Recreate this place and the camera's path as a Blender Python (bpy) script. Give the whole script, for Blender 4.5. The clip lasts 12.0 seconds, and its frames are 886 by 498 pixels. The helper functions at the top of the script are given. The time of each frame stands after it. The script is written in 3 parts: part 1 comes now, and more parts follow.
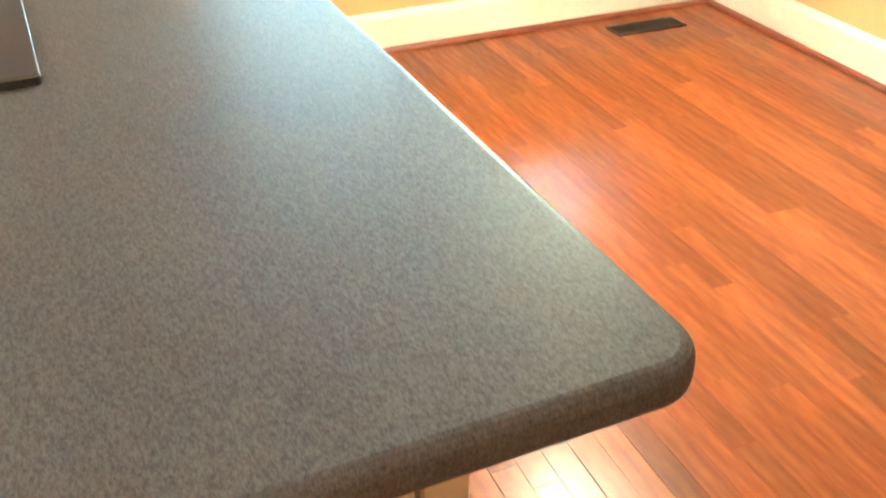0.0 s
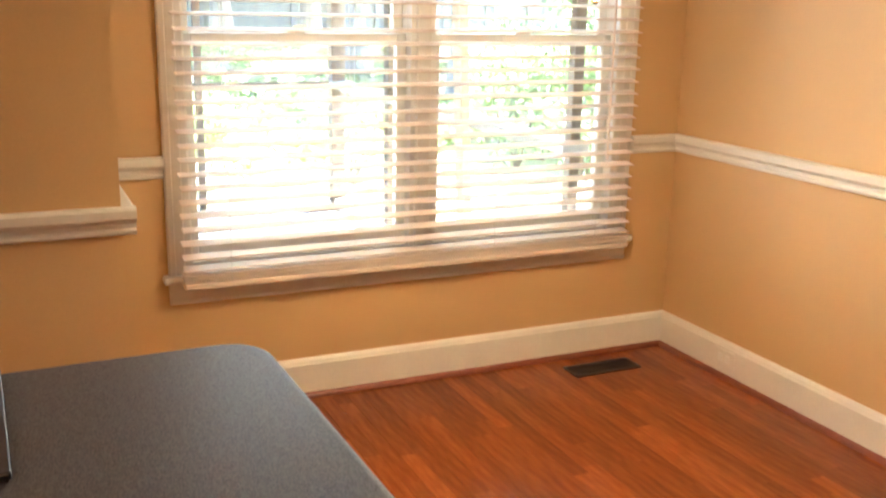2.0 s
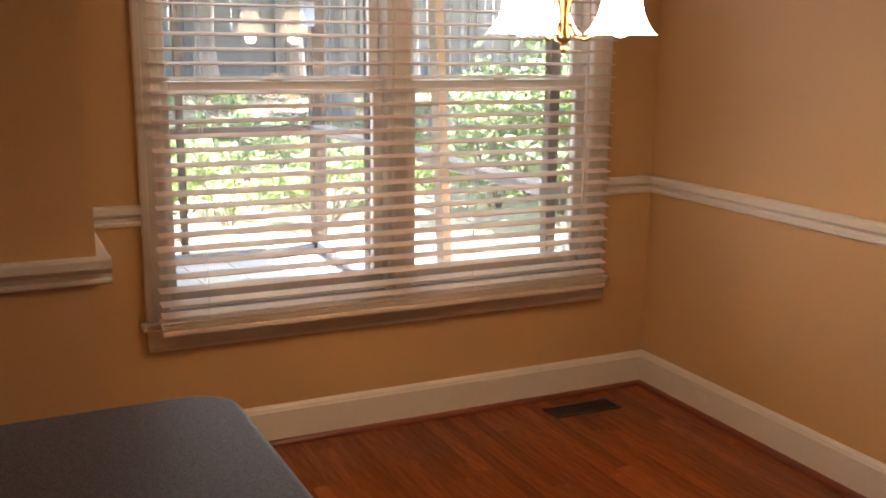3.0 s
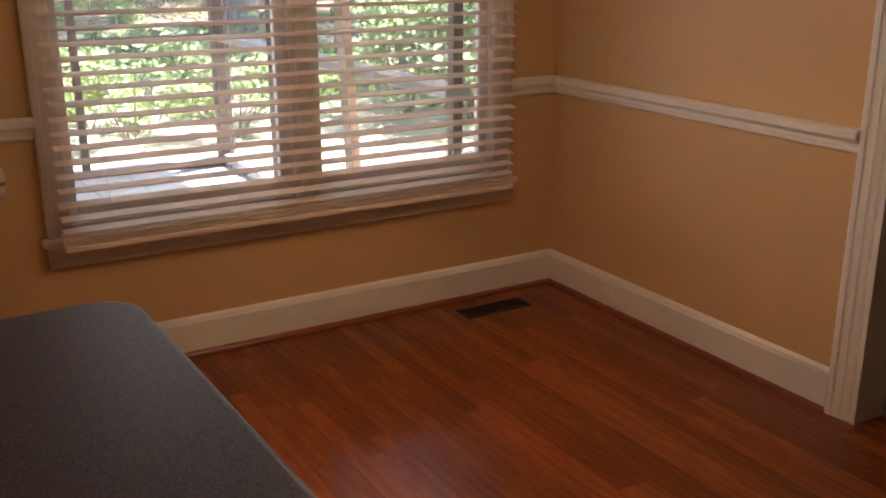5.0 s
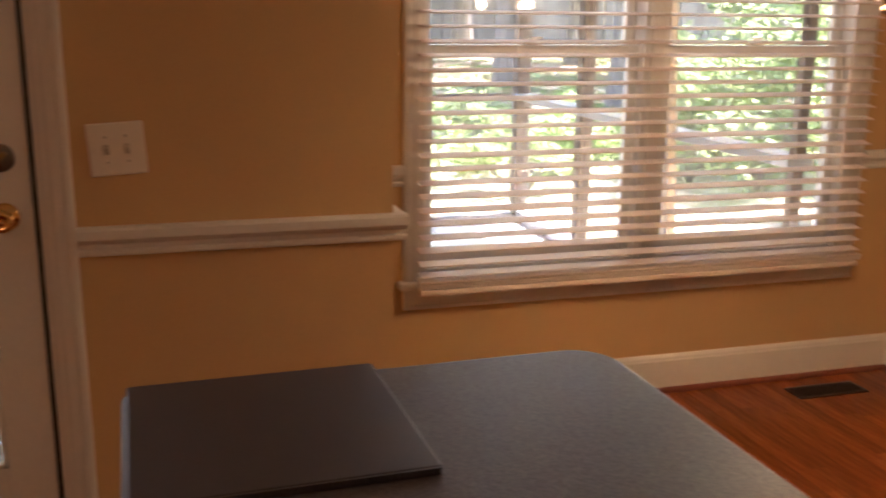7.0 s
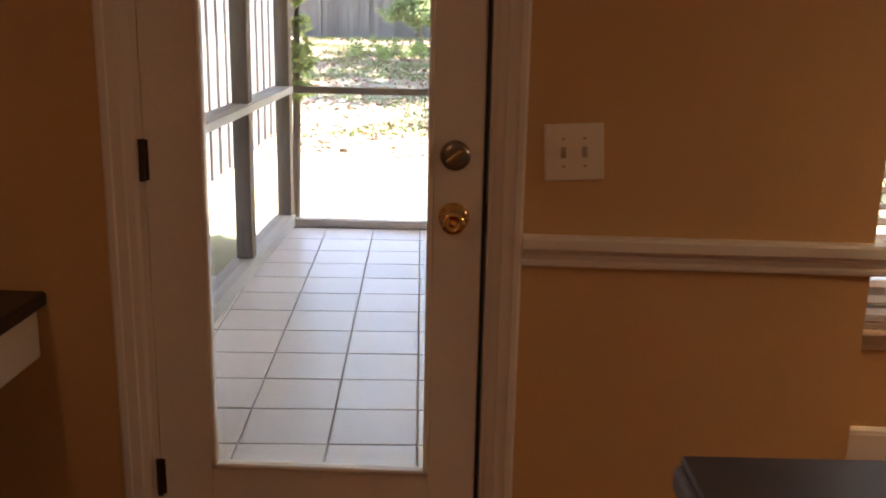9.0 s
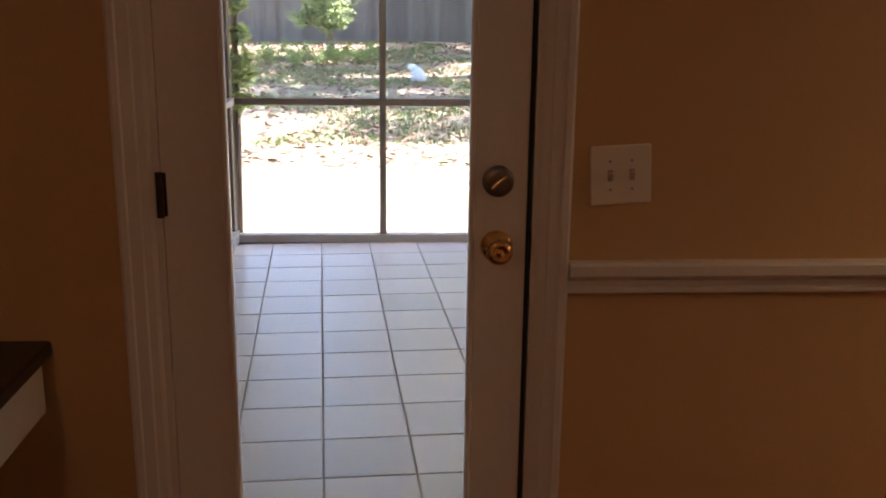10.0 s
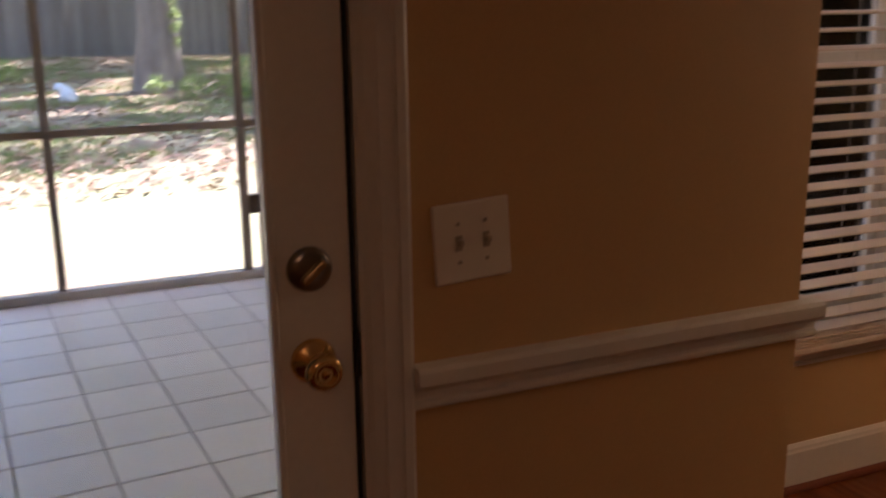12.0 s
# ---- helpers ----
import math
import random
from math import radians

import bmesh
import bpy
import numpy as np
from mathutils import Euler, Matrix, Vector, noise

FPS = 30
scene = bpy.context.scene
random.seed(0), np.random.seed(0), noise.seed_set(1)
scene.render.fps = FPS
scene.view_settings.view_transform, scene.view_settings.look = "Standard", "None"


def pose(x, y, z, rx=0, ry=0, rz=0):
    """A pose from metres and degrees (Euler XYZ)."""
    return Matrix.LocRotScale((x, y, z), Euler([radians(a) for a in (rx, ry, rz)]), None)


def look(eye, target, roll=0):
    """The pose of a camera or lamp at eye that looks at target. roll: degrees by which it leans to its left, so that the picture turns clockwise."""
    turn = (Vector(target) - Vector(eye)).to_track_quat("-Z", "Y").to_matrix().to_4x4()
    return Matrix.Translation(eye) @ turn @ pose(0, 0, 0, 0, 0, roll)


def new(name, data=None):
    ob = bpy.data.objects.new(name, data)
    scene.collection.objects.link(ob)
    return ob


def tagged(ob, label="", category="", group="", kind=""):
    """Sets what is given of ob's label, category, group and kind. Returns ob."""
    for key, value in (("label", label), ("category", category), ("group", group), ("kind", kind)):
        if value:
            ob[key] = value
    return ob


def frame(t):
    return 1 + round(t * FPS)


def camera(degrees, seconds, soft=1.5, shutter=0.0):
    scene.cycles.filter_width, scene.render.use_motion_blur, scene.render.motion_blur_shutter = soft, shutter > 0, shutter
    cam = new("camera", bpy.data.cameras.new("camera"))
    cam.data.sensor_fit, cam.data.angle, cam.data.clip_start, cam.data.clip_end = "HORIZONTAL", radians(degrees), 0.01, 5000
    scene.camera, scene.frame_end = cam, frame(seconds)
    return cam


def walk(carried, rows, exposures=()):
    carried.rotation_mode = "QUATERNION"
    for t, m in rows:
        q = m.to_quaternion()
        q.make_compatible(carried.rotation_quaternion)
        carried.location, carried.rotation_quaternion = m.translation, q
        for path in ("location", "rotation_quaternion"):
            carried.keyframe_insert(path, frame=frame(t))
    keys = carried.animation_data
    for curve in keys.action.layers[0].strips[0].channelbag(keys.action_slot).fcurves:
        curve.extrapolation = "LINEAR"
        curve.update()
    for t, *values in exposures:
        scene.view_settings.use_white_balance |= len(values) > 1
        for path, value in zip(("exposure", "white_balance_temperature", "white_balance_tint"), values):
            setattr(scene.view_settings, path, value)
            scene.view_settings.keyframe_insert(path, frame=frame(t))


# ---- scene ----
cam = camera(49.3, 12.0, 1.8, 0.4)
PATH = [
    (0, (-2.556, -3.268, 1.33), (-1.92, -1.711, 0.248), -0.5),
    (0.5, (-2.556, -3.266, 1.348), (-1.91, -1.634, 0.388), -0.7),
    (1, (-2.558, -3.264, 1.374), (-1.827, -1.603, 0.532), 0.1),
    (1.5, (-2.561, -3.267, 1.406), (-1.787, -1.542, 0.751), 0.7),
    (2, (-2.56, -3.272, 1.443), (-1.755, -1.51, 0.945), 1.2),
    (2.5, (-2.55, -3.286, 1.466), (-1.737, -1.504, 1.061), 0.9),
    (4.5, (-2.518, -3.333, 1.454), (-1.563, -1.667, 0.895), -0.6),
    (5, (-2.526, -3.324, 1.442), (-1.555, -1.68, 0.846), 0.0),
    (5.5, (-2.594, -3.293, 1.449), (-1.533, -1.708, 0.847), 1.2),
    (6, (-2.709, -3.249, 1.463), (-1.682, -1.634, 0.883), -0.1),
    (6.5, (-2.799, -3.222, 1.464), (-1.964, -1.475, 0.961), 0.1),
    (7, (-2.881, -3.166, 1.433), (-2.332, -1.303, 0.956), 0.7),
    (7.5, (-2.944, -3.141, 1.42), (-2.667, -1.213, 0.968), 1.5),
    (7.7, (-2.961, -3.109, 1.413), (-2.824, -1.17, 0.942), 1.5),
    (9.3, (-3.273, -2.815, 1.426), (-3.339, -0.881, 0.921), 1.2),
    (9.5, (-3.334, -2.79, 1.439), (-3.344, -0.856, 0.928), 0.3),
    (10, (-3.483, -2.737, 1.449), (-3.353, -0.803, 0.959), 0.7),
    (10.5, (-3.521, -2.573, 1.437), (-3.317, -0.643, 0.953), 0.5),
    (11, (-3.533, -2.397, 1.442), (-3.244, -0.474, 0.974), -0.6),
    (11.5, (-3.543, -2.241, 1.432), (-3.075, -0.375, 0.884), 0.3),
    (12, (-3.598, -2.068, 1.45), (-2.817, -0.29, 0.972), -0.8),
]
EXPOSURES = [(0, 6.35, 4400, -14), (1.0, 5.95, 4400, -11), (1.5, 5.45, 4800, -4), (2.0, 4.8, 5400, 8), (2.5, 4.05, 5900, 20), (4.3, 2.5, 5800, 25), (4.5, 2.55, 5800, 25), (5.0, 2.9, 5800, 26),
             (5.5, 3.25, 5800, 26), (6.5, 3.6, 5800, 24), (7.1, 3.6, 6100, 26), (7.7, 3.65, 6900, 26), (9.3, 3.05, 6100, 26), (10.5, 2.5, 5900, 29), (12.0, 2.25, 5900, 31)]
walk(cam, [(t, look(eye, target, roll)) for t, eye, target, roll in PATH], EXPOSURES)

# ---------------- world and light ----------------
SUN_EL, SUN_AZ = 58.0, 70.0          # azimuth clockwise from +y, towards +x
world = bpy.data.worlds.new("sky")
scene.world = world
world.use_nodes = True
wn, wl = world.node_tree.nodes, world.node_tree.links
sky = wn.new("ShaderNodeTexSky")
sky.sky_type = "NISHITA"
sky.sun_disc = False
sky.sun_elevation, sky.sun_rotation = radians(SUN_EL), radians(SUN_AZ)
wl.new(sky.outputs[0], wn["Background"].inputs[0])
wn["Background"].inputs[1].default_value = 0.15

sun_data = bpy.data.lights.new("sun", "SUN")
sun_data.energy, sun_data.angle, sun_data.color = 5.0, radians(0.6), (1.0, 0.97, 0.94)
sun = new("sun", sun_data)
sd = Vector((math.sin(radians(SUN_AZ)) * math.cos(radians(SUN_EL)), math.cos(radians(SUN_AZ)) * math.cos(radians(SUN_EL)), math.sin(radians(SUN_EL))))
sun.matrix_world = look(sd * 50, (0, 0, 0))


def area(name, m, sx, sy, watts, colour):
    d = bpy.data.lights.new(name, "AREA")
    d.shape, d.size, d.size_y, d.energy, d.color = "RECTANGLE", sx, sy, watts, colour
    ob = new(name, d)
    ob.matrix_world = m
    return ob


# daylight of the sky entering through the window and the glazed door
area("window_daylight", look((-1.2, 0.17, 1.32), (-1.2, -2, 0.9)), 1.7, 1.5, 1.1, (1.0, 0.97, 0.92))
area("door_daylight", look((-3.58, -0.66, 1.1), (-3.58, -3, 0.8)), 0.5, 1.5, 0.15, (1.0, 0.97, 0.92))

# ---------------- materials ----------------


def mat(name, colour, rough=0.6, metal=0.0, var=0.08, scale=4.0, fine=60.0, bump=0.05, stretch=(1, 1, 1), spec=0.5, rand=0.0, coat=0.0, colour2=None, second=None):
    """A surface with broad and fine variation of colour, a little relief and uneven gloss."""
    m = bpy.data.materials.new(name)
    m.use_nodes = True
    n, l = m.node_tree.nodes, m.node_tree.links
    b = n["Principled BSDF"]
    b.inputs["Metallic"].default_value = metal
    b.inputs["Specular IOR Level"].default_value = spec
    b.inputs["Coat Weight"].default_value = coat
    b.inputs["Coat Roughness"].default_value = 0.12
    tc = n.new("ShaderNodeTexCoord")
    mp = n.new("ShaderNodeMapping")
    mp.inputs["Scale"].default_value = stretch
    l.new(tc.outputs["Object"], mp.inputs[0])
    big, small = n.new("ShaderNodeTexNoise"), n.new("ShaderNodeTexNoise")
    big.inputs["Scale"].default_value, small.inputs["Scale"].default_value = scale, fine
    big.inputs["Detail"].default_value = 4
    l.new(mp.outputs[0], big.inputs["Vector"])
    l.new(mp.outputs[0], small.inputs["Vector"])
    mixn = n.new("ShaderNodeMix")
    mixn.data_type = "FLOAT"
    mixn.inputs[0].default_value = 0.45
    l.new(big.outputs[0], mixn.inputs[2])
    l.new(small.outputs[0], mixn.inputs[3])
    ramp = n.new("ShaderNodeValToRGB")
    c = Vector(colour[:3])
    d = Vector(colour2[:3]) if colour2 else c * (1 + var)
    lo = c * (1 - var)
    ramp.color_ramp.elements[0].position, ramp.color_ramp.elements[1].position = 0.36, 0.64
    ramp.color_ramp.elements[0].color = (*lo, 1)
    ramp.color_ramp.elements[1].color = (*d, 1)
    l.new(mixn.outputs[0], ramp.inputs[0])
    out = ramp.outputs[0]
    if rand:
        oi = n.new("ShaderNodeObjectInfo")
        mr = n.new("ShaderNodeMapRange")
        mr.inputs[3].default_value, mr.inputs[4].default_value = 1 - rand, 1 + rand
        l.new(oi.outputs["Random"], mr.inputs[0])
        hs = n.new("ShaderNodeHueSaturation")
        l.new(mr.outputs[0], hs.inputs["Value"])
        l.new(out, hs.inputs["Color"])
        out = hs.outputs[0]
    l.new(out, b.inputs["Base Color"])
    rr = n.new("ShaderNodeMapRange")
    rr.inputs[3].default_value, rr.inputs[4].default_value = rough * 0.85, min(1, rough * 1.15)
    l.new(big.outputs[0], rr.inputs[0])
    l.new(rr.outputs[0], b.inputs["Roughness"])
    if bump:
        bp = n.new("ShaderNodeBump")
        bp.inputs["Strength"].default_value = bump
        bp.inputs["Distance"].default_value = 0.004
        l.new(small.outputs[0], bp.inputs["Height"])
        l.new(bp.outputs[0], b.inputs["Normal"])
    return m


M_WALL = mat("tan_wall_paint", (0.60, 0.388, 0.170), 0.5, var=0.03, scale=2, fine=180, bump=0.10)
M_TRIM = mat("white_trim_paint", (0.74, 0.70, 0.62), 0.35, var=0.03, scale=3, fine=90, bump=0.03)
M_CEIL = mat("ceiling_paint", (0.78, 0.76, 0.72), 0.8, var=0.03, fine=150, bump=0.2)
M_BLIND = mat("blind_slat", (0.74, 0.62, 0.52), 0.45, var=0.03, scale=3, fine=60, bump=0.02)
M_SASH = mat("vinyl_sash", (0.78, 0.75, 0.69), 0.35, var=0.02, bump=0.0)
M_OAK = mat("oak_floor", (0.195, 0.043, 0.009), 0.25, var=0.13, scale=1.4, fine=11, bump=0.03, stretch=(5, 0.7, 1), rand=0.25, coat=0.02, spec=0.26, colour2=(0.275, 0.074, 0.016))
M_OAKJ = mat("oak_joint", (0.10, 0.03, 0.012), 0.6)
M_SHOE = mat("shoe_moulding", (0.20, 0.055, 0.025), 0.35, var=0.15, stretch=(1, 1, 4))
M_LAM = mat("grey_laminate", (0.104, 0.098, 0.108), 0.42, var=0.30, scale=240, fine=560, bump=0.02, stretch=(1.5, 0.7, 1), colour2=(0.160, 0.152, 0.157), spec=0.12)
M_SLAB = mat("dark_smooth_slab", (0.066, 0.060, 0.066), 0.40, var=0.06, scale=8, fine=160, bump=0.01, spec=0.2)
M_LAMD = mat("dark_laminate_edge", (0.035, 0.03, 0.032), 0.35, var=0.3, scale=120, fine=240, bump=0.03)
M_BLK = mat("black_desk_top", (0.016, 0.014, 0.014), 0.3, var=0.3, scale=60, fine=240, bump=0.03)
M_CAB = mat("cabinet_paint", (0.72, 0.66, 0.55), 0.4, var=0.03, bump=0.03)
M_BRASS = mat("polished_brass", (0.72, 0.45, 0.16), 0.16, metal=1.0, var=0.06, bump=0.0)
M_ABRASS = mat("aged_brass", (0.36, 0.24, 0.11), 0.3, metal=1.0, var=0.15, bump=0.02)
M_DARK = mat("dark_metal", (0.05, 0.035, 0.025), 0.4, metal=0.7, var=0.2, bump=0.02)
M_STEEL = mat("dull_steel", (0.23, 0.20, 0.17), 0.28, metal=1.0, var=0.15, bump=0.02)
# Black that paints shade into the door gap and the register's duct.
M_GAP = mat("gap_black", (0.012, 0.012, 0.012), 0.6, bump=0.0)
M_PLATE = mat("switch_plastic", (0.80, 0.73, 0.60), 0.3, var=0.02, bump=0.0)
M_TOG = mat("toggle_plastic", (0.42, 0.36, 0.27), 0.35, var=0.05, bump=0.0)
M_TILE = mat("porch_tile", (0.83, 0.80, 0.77), 0.32, var=0.30, scale=4, fine=18, bump=0.05, rand=0.08, colour2=(0.66, 0.58, 0.53))
M_GROUT = mat("tile_grout", (0.36, 0.335, 0.31), 0.9, var=0.15, fine=120, bump=0.2)
M_POST = mat("weathered_timber", (0.17, 0.135, 0.105), 0.8, var=0.2, scale=3, fine=40, bump=0.25, stretch=(6, 6, 0.8))
M_RAIL = mat("pale_porch_rail", (0.40, 0.38, 0.35), 0.6, var=0.12, bump=0.1)
M_PINE = mat("new_pine_board", (0.50, 0.40, 0.30), 0.7, var=0.15, stretch=(6, 6, 0.6), bump=0.15)
M_FENCE = mat("grey_fence_board", (0.17, 0.155, 0.14), 0.9, var=0.25, scale=2, fine=30, bump=0.3, stretch=(5, 5, 0.6), rand=0.25)
M_GROUND = mat("leaf_strewn_lawn", (0.37, 0.275, 0.19), 0.95, var=0.22, scale=0.55, fine=5, bump=0.4, colour2=(0.33, 0.34, 0.17))
M_GRASS = mat("grass_blades", (0.12, 0.20, 0.04), 0.7, var=0.3, scale=1.2, fine=6, bump=0.0, colour2=(0.26, 0.34, 0.09))
M_LITTER = mat("dry_leaves", (0.34, 0.18, 0.10), 0.9, var=0.4, scale=3, fine=20, bump=0.0, colour2=(0.46, 0.30, 0.20))
M_LEAF = mat("green_leaves", (0.12, 0.16, 0.085), 0.5, var=0.35, scale=1.5, fine=9, bump=0.0, colour2=(0.22, 0.27, 0.14))
M_LEAF2 = mat("bright_leaves", (0.10, 0.19, 0.03), 0.5, var=0.3, scale=2, fine=9, bump=0.0, colour2=(0.22, 0.30, 0.05))
for leafy in (M_LEAF, M_LEAF2):
    n_, l_ = leafy.node_tree.nodes, leafy.node_tree.links
    tl, mx_ = n_.new("ShaderNodeBsdfTranslucent"), n_.new("ShaderNodeMixShader")
    mx_.inputs[0].default_value = 0.55
    tl.inputs[0].default_value = (0.46, 0.55, 0.24, 1)
    l_.new(n_["Principled BSDF"].outputs[0], mx_.inputs[1])
    l_.new(tl.outputs[0], mx_.inputs[2])
    l_.new(mx_.outputs[0], n_["Material Output"].inputs[0])
M_BARK = mat("tree_bark", (0.20, 0.16, 0.125), 0.95, var=0.35, scale=3, fine=18, bump=0.6, stretch=(3, 3, 0.6))
M_WHITE = mat("white_stone", (0.8, 0.8, 0.8), 0.6, var=0.06, bump=0.1)
M_CARPET = mat("beige_carpet", (0.42, 0.37, 0.29), 1.0, var=0.12, scale=6, fine=220, bump=0.5)
M_SOFA = mat("beige_upholstery", (0.34, 0.29, 0.21), 0.9, var=0.1, scale=8, fine=200, bump=0.3)
M_DARKCLOTH = mat("dark_cloth", (0.02, 0.02, 0.022), 0.9, var=0.2, fine=160, bump=0.3)
M_EXT = mat("exterior_siding", (0.78, 0.77, 0.74), 0.7, var=0.06, bump=0.08)
M_VENT = mat("brown_register", (0.05, 0.025, 0.014), 0.4, metal=0.4, var=0.2, bump=0.0)
M_CORD = mat("blind_cord", (0.72, 0.67, 0.58), 0.8, bump=0.0)


def glass_material():
    m = bpy.data.materials.new("window_glass")
    m.use_nodes = True
    n, l = m.node_tree.nodes, m.node_tree.links
    n.remove(n["Principled BSDF"])
    tr, gl, fr, mx = n.new("ShaderNodeBsdfTransparent"), n.new("ShaderNodeBsdfGlossy"), n.new("ShaderNodeFresnel"), n.new("ShaderNodeMixShader")
    tr.inputs[0].default_value = (0.95, 0.96, 0.95, 1)
    gl.inputs["Roughness"].default_value = 0.01
    fr.inputs[0].default_value = 1.52
    l.new(fr.outputs[0], mx.inputs[0])
    l.new(tr.outputs[0], mx.inputs[1])
    l.new(gl.outputs[0], mx.inputs[2])
    l.new(mx.outputs[0], n["Material Output"].inputs[0])
    return m


def shade_material():
    m = mat("frosted_glass_shade", (0.9, 0.82, 0.66), 0.4, var=0.03, bump=0.0)
    b = m.node_tree.nodes["Principled BSDF"]
    b.inputs["Emission Color"].default_value = (1.0, 0.72, 0.38, 1)
    b.inputs["Emission Strength"].default_value = 1.3
    return m


def bulb_material():
    m = mat("lit_bulb", (0.9, 0.85, 0.7), 0.3, bump=0.0)
    b = m.node_tree.nodes["Principled BSDF"]
    b.inputs["Emission Color"].default_value = (1.0, 0.70, 0.36, 1)
    b.inputs["Emission Strength"].default_value = 4.0
    return m


def screen_material():
    m = mat("insect_screen", (0.30, 0.30, 0.29), 0.7, var=0.05, bump=0.0)
    n, l = m.node_tree.nodes, m.node_tree.links
    tr, mx = n.new("ShaderNodeBsdfTransparent"), n.new("ShaderNodeMixShader")
    mx.inputs[0].default_value = 0.08
    l.new(tr.outputs[0], mx.inputs[1])
    l.new(n["Principled BSDF"].outputs[0], mx.inputs[2])
    l.new(mx.outputs[0], n["Material Output"].inputs[0])
    return m


M_SCREEN = screen_material()
M_GLASS, M_SHADE, M_BULB = glass_material(), shade_material(), bulb_material()

# ---------------- mesh helpers ----------------


def box(bm, x0, x1, y0, y1, z0, z1, bevel=0.0, segs=1):
    g = bmesh.ops.create_cube(bm, size=1)["verts"]
    for v in g:
        v.co = Vector(((x0 + x1) / 2 + v.co.x * (x1 - x0), (y0 + y1) / 2 + v.co.y * (y1 - y0), (z0 + z1) / 2 + v.co.z * (z1 - z0)))
    if bevel:
        es = list({e for v in g for e in v.link_edges})
        bmesh.ops.bevel(bm, geom=es, offset=bevel, segments=segs, affect="EDGES", profile=0.5)
    return bm


def cyl(bm, p, q, r0, r1, n=12):
    p, q = Vector(p), Vector(q)
    m = Matrix.Translation((p + q) / 2) @ (q - p).to_track_quat("Z", "Y").to_matrix().to_4x4()
    bmesh.ops.create_cone(bm, cap_ends=True, segments=n, radius1=r0, radius2=r1, depth=(q - p).length, matrix=m)
    return bm


def lathe(bm, prof, centre, axis="z", n=28):
    """Turned shape: prof holds (radius, height) pairs."""
    c = Vector(centre)
    rings = []
    for r, h in prof:
        ring = []
        for i in range(n):
            a = 2 * math.pi * i / n
            u, w = r * math.cos(a), r * math.sin(a)
            ring.append(bm.verts.new(c + (Vector((u, w, h)) if axis == "z" else Vector((u, h, w)))))
        rings.append(ring)
    for a, b in zip(rings, rings[1:]):
        for i in range(n):
            bm.faces.new((a[i], a[(i + 1) % n], b[(i + 1) % n], b[i]))
    return bm


def sweep(bm, prof, p, q, out):
    """A moulding from p to q: prof holds (out from wall, up) pairs; out is the wall's normal."""
    p, q, out = Vector(p), Vector(q), Vector(out)
    ra = [bm.verts.new(p + out * a + Vector((0, 0, b))) for a, b in prof]
    rb = [bm.verts.new(q + out * a + Vector((0, 0, b))) for a, b in prof]
    k = len(prof)
    for i in range(k):
        bm.faces.new((ra[i], ra[(i + 1) % k], rb[(i + 1) % k], rb[i]))
    bm.faces.new(ra)
    bm.faces.new(rb)
    return bm


def mesh_of(name, bm, material, smooth=False):
    bmesh.ops.recalc_face_normals(bm, faces=bm.faces)
    me = bpy.data.meshes.new(name)
    bm.to_mesh(me)
    bm.free()
    me.materials.append(material)
    if smooth:
        for p in me.polygons:
            p.use_smooth = True
    return me


def part(name, bm, material, parent=None, label="", smooth=False):
    ob = new(name, mesh_of(name, bm, material, smooth))
    ob.parent = parent
    return tagged(ob, label)


def thing(name, label, category, group="", kind="", at=(0, 0, 0)):
    ob = new(name)
    ob.location = at
    return tagged(ob, label, category, group, kind)


def setting(name, bm, material, label, category):
    return tagged(part(name, bm, material), label, category, "", "structure")


NB = bmesh.new
# main numbers of the plan
DW = -0.77            # inner face of the door wall
RX = -2.312           # outer corner between door wall and nook
OPEN_Y = -1.60        # start of the cased opening in the east wall
H = 2.44
PZ = -0.04            # porch floor
PE = 3.36             # porch end wall
PL, PR = -4.445, -0.39

# ---------------- walls, floor, ceiling ----------------
bm = NB()
WX0, WX1, WZ0, WZ1 = -2.036, -0.305, 0.525, 2.10
box(bm, RX - 0.15, WX0, 0, 0.15, -0.4, H)
box(bm, WX1, 0.12, 0, 0.15, -0.4, H)
box(bm, WX0, WX1, 0, 0.15, -0.4, WZ0)
box(bm, WX0, WX1, 0, 0.15, WZ1, H)
setting("wall_north", bm, M_WALL, "tan painted drywall around the double window", "wall")
bm = NB()
box(bm, RX - 0.15, RX, DW, 0, -0.4, H)
setting("wall_return", bm, M_WALL, "short tan painted return wall of the nook", "wall")
bm = NB()
DX0, DX1, DZ1 = -3.945, -3.146, 2.075
box(bm, -5.0, DX0, DW, DW + 0.15, -0.4, H)
box(bm, DX1, RX - 0.15, DW, DW + 0.15, -0.4, H)
box(bm, DX0, DX1, DW, DW + 0.15, DZ1, H)
box(bm, DX0, DX1, DW, DW + 0.15, -0.4, -0.02)
setting("wall_door", bm, M_WALL, "tan painted drywall beside the glazed back door", "wall")
bm = NB()
box(bm, 0, 0.12, OPEN_Y, 0, -0.1, H)
box(bm, 0, 0.12, -4.8, -2.75, -0.1, H)
box(bm, 0, 0.12, -2.75, OPEN_Y, 2.1, H)
setting("wall_east", bm, M_WALL, "tan painted drywall with a wide cased opening", "wall")
bm = NB()
box(bm, -5.0, -4.85, -4.8, DW, -0.1, H)
setting("wall_west", bm, M_WALL, "plain tan painted drywall", "wall")
bm = NB()
box(bm, -5.0, 0.12, -4.95, -4.8, -0.1, H)
setting("wall_south", bm, M_WALL, "plain tan painted drywall", "wall")
bm = NB()
box(bm, -5.0, 4.2, -4.95, 0.15, H, H + 0.1)
setting("ceiling", bm, M_CEIL, "plain white painted ceiling", "ceiling")
bm = NB()
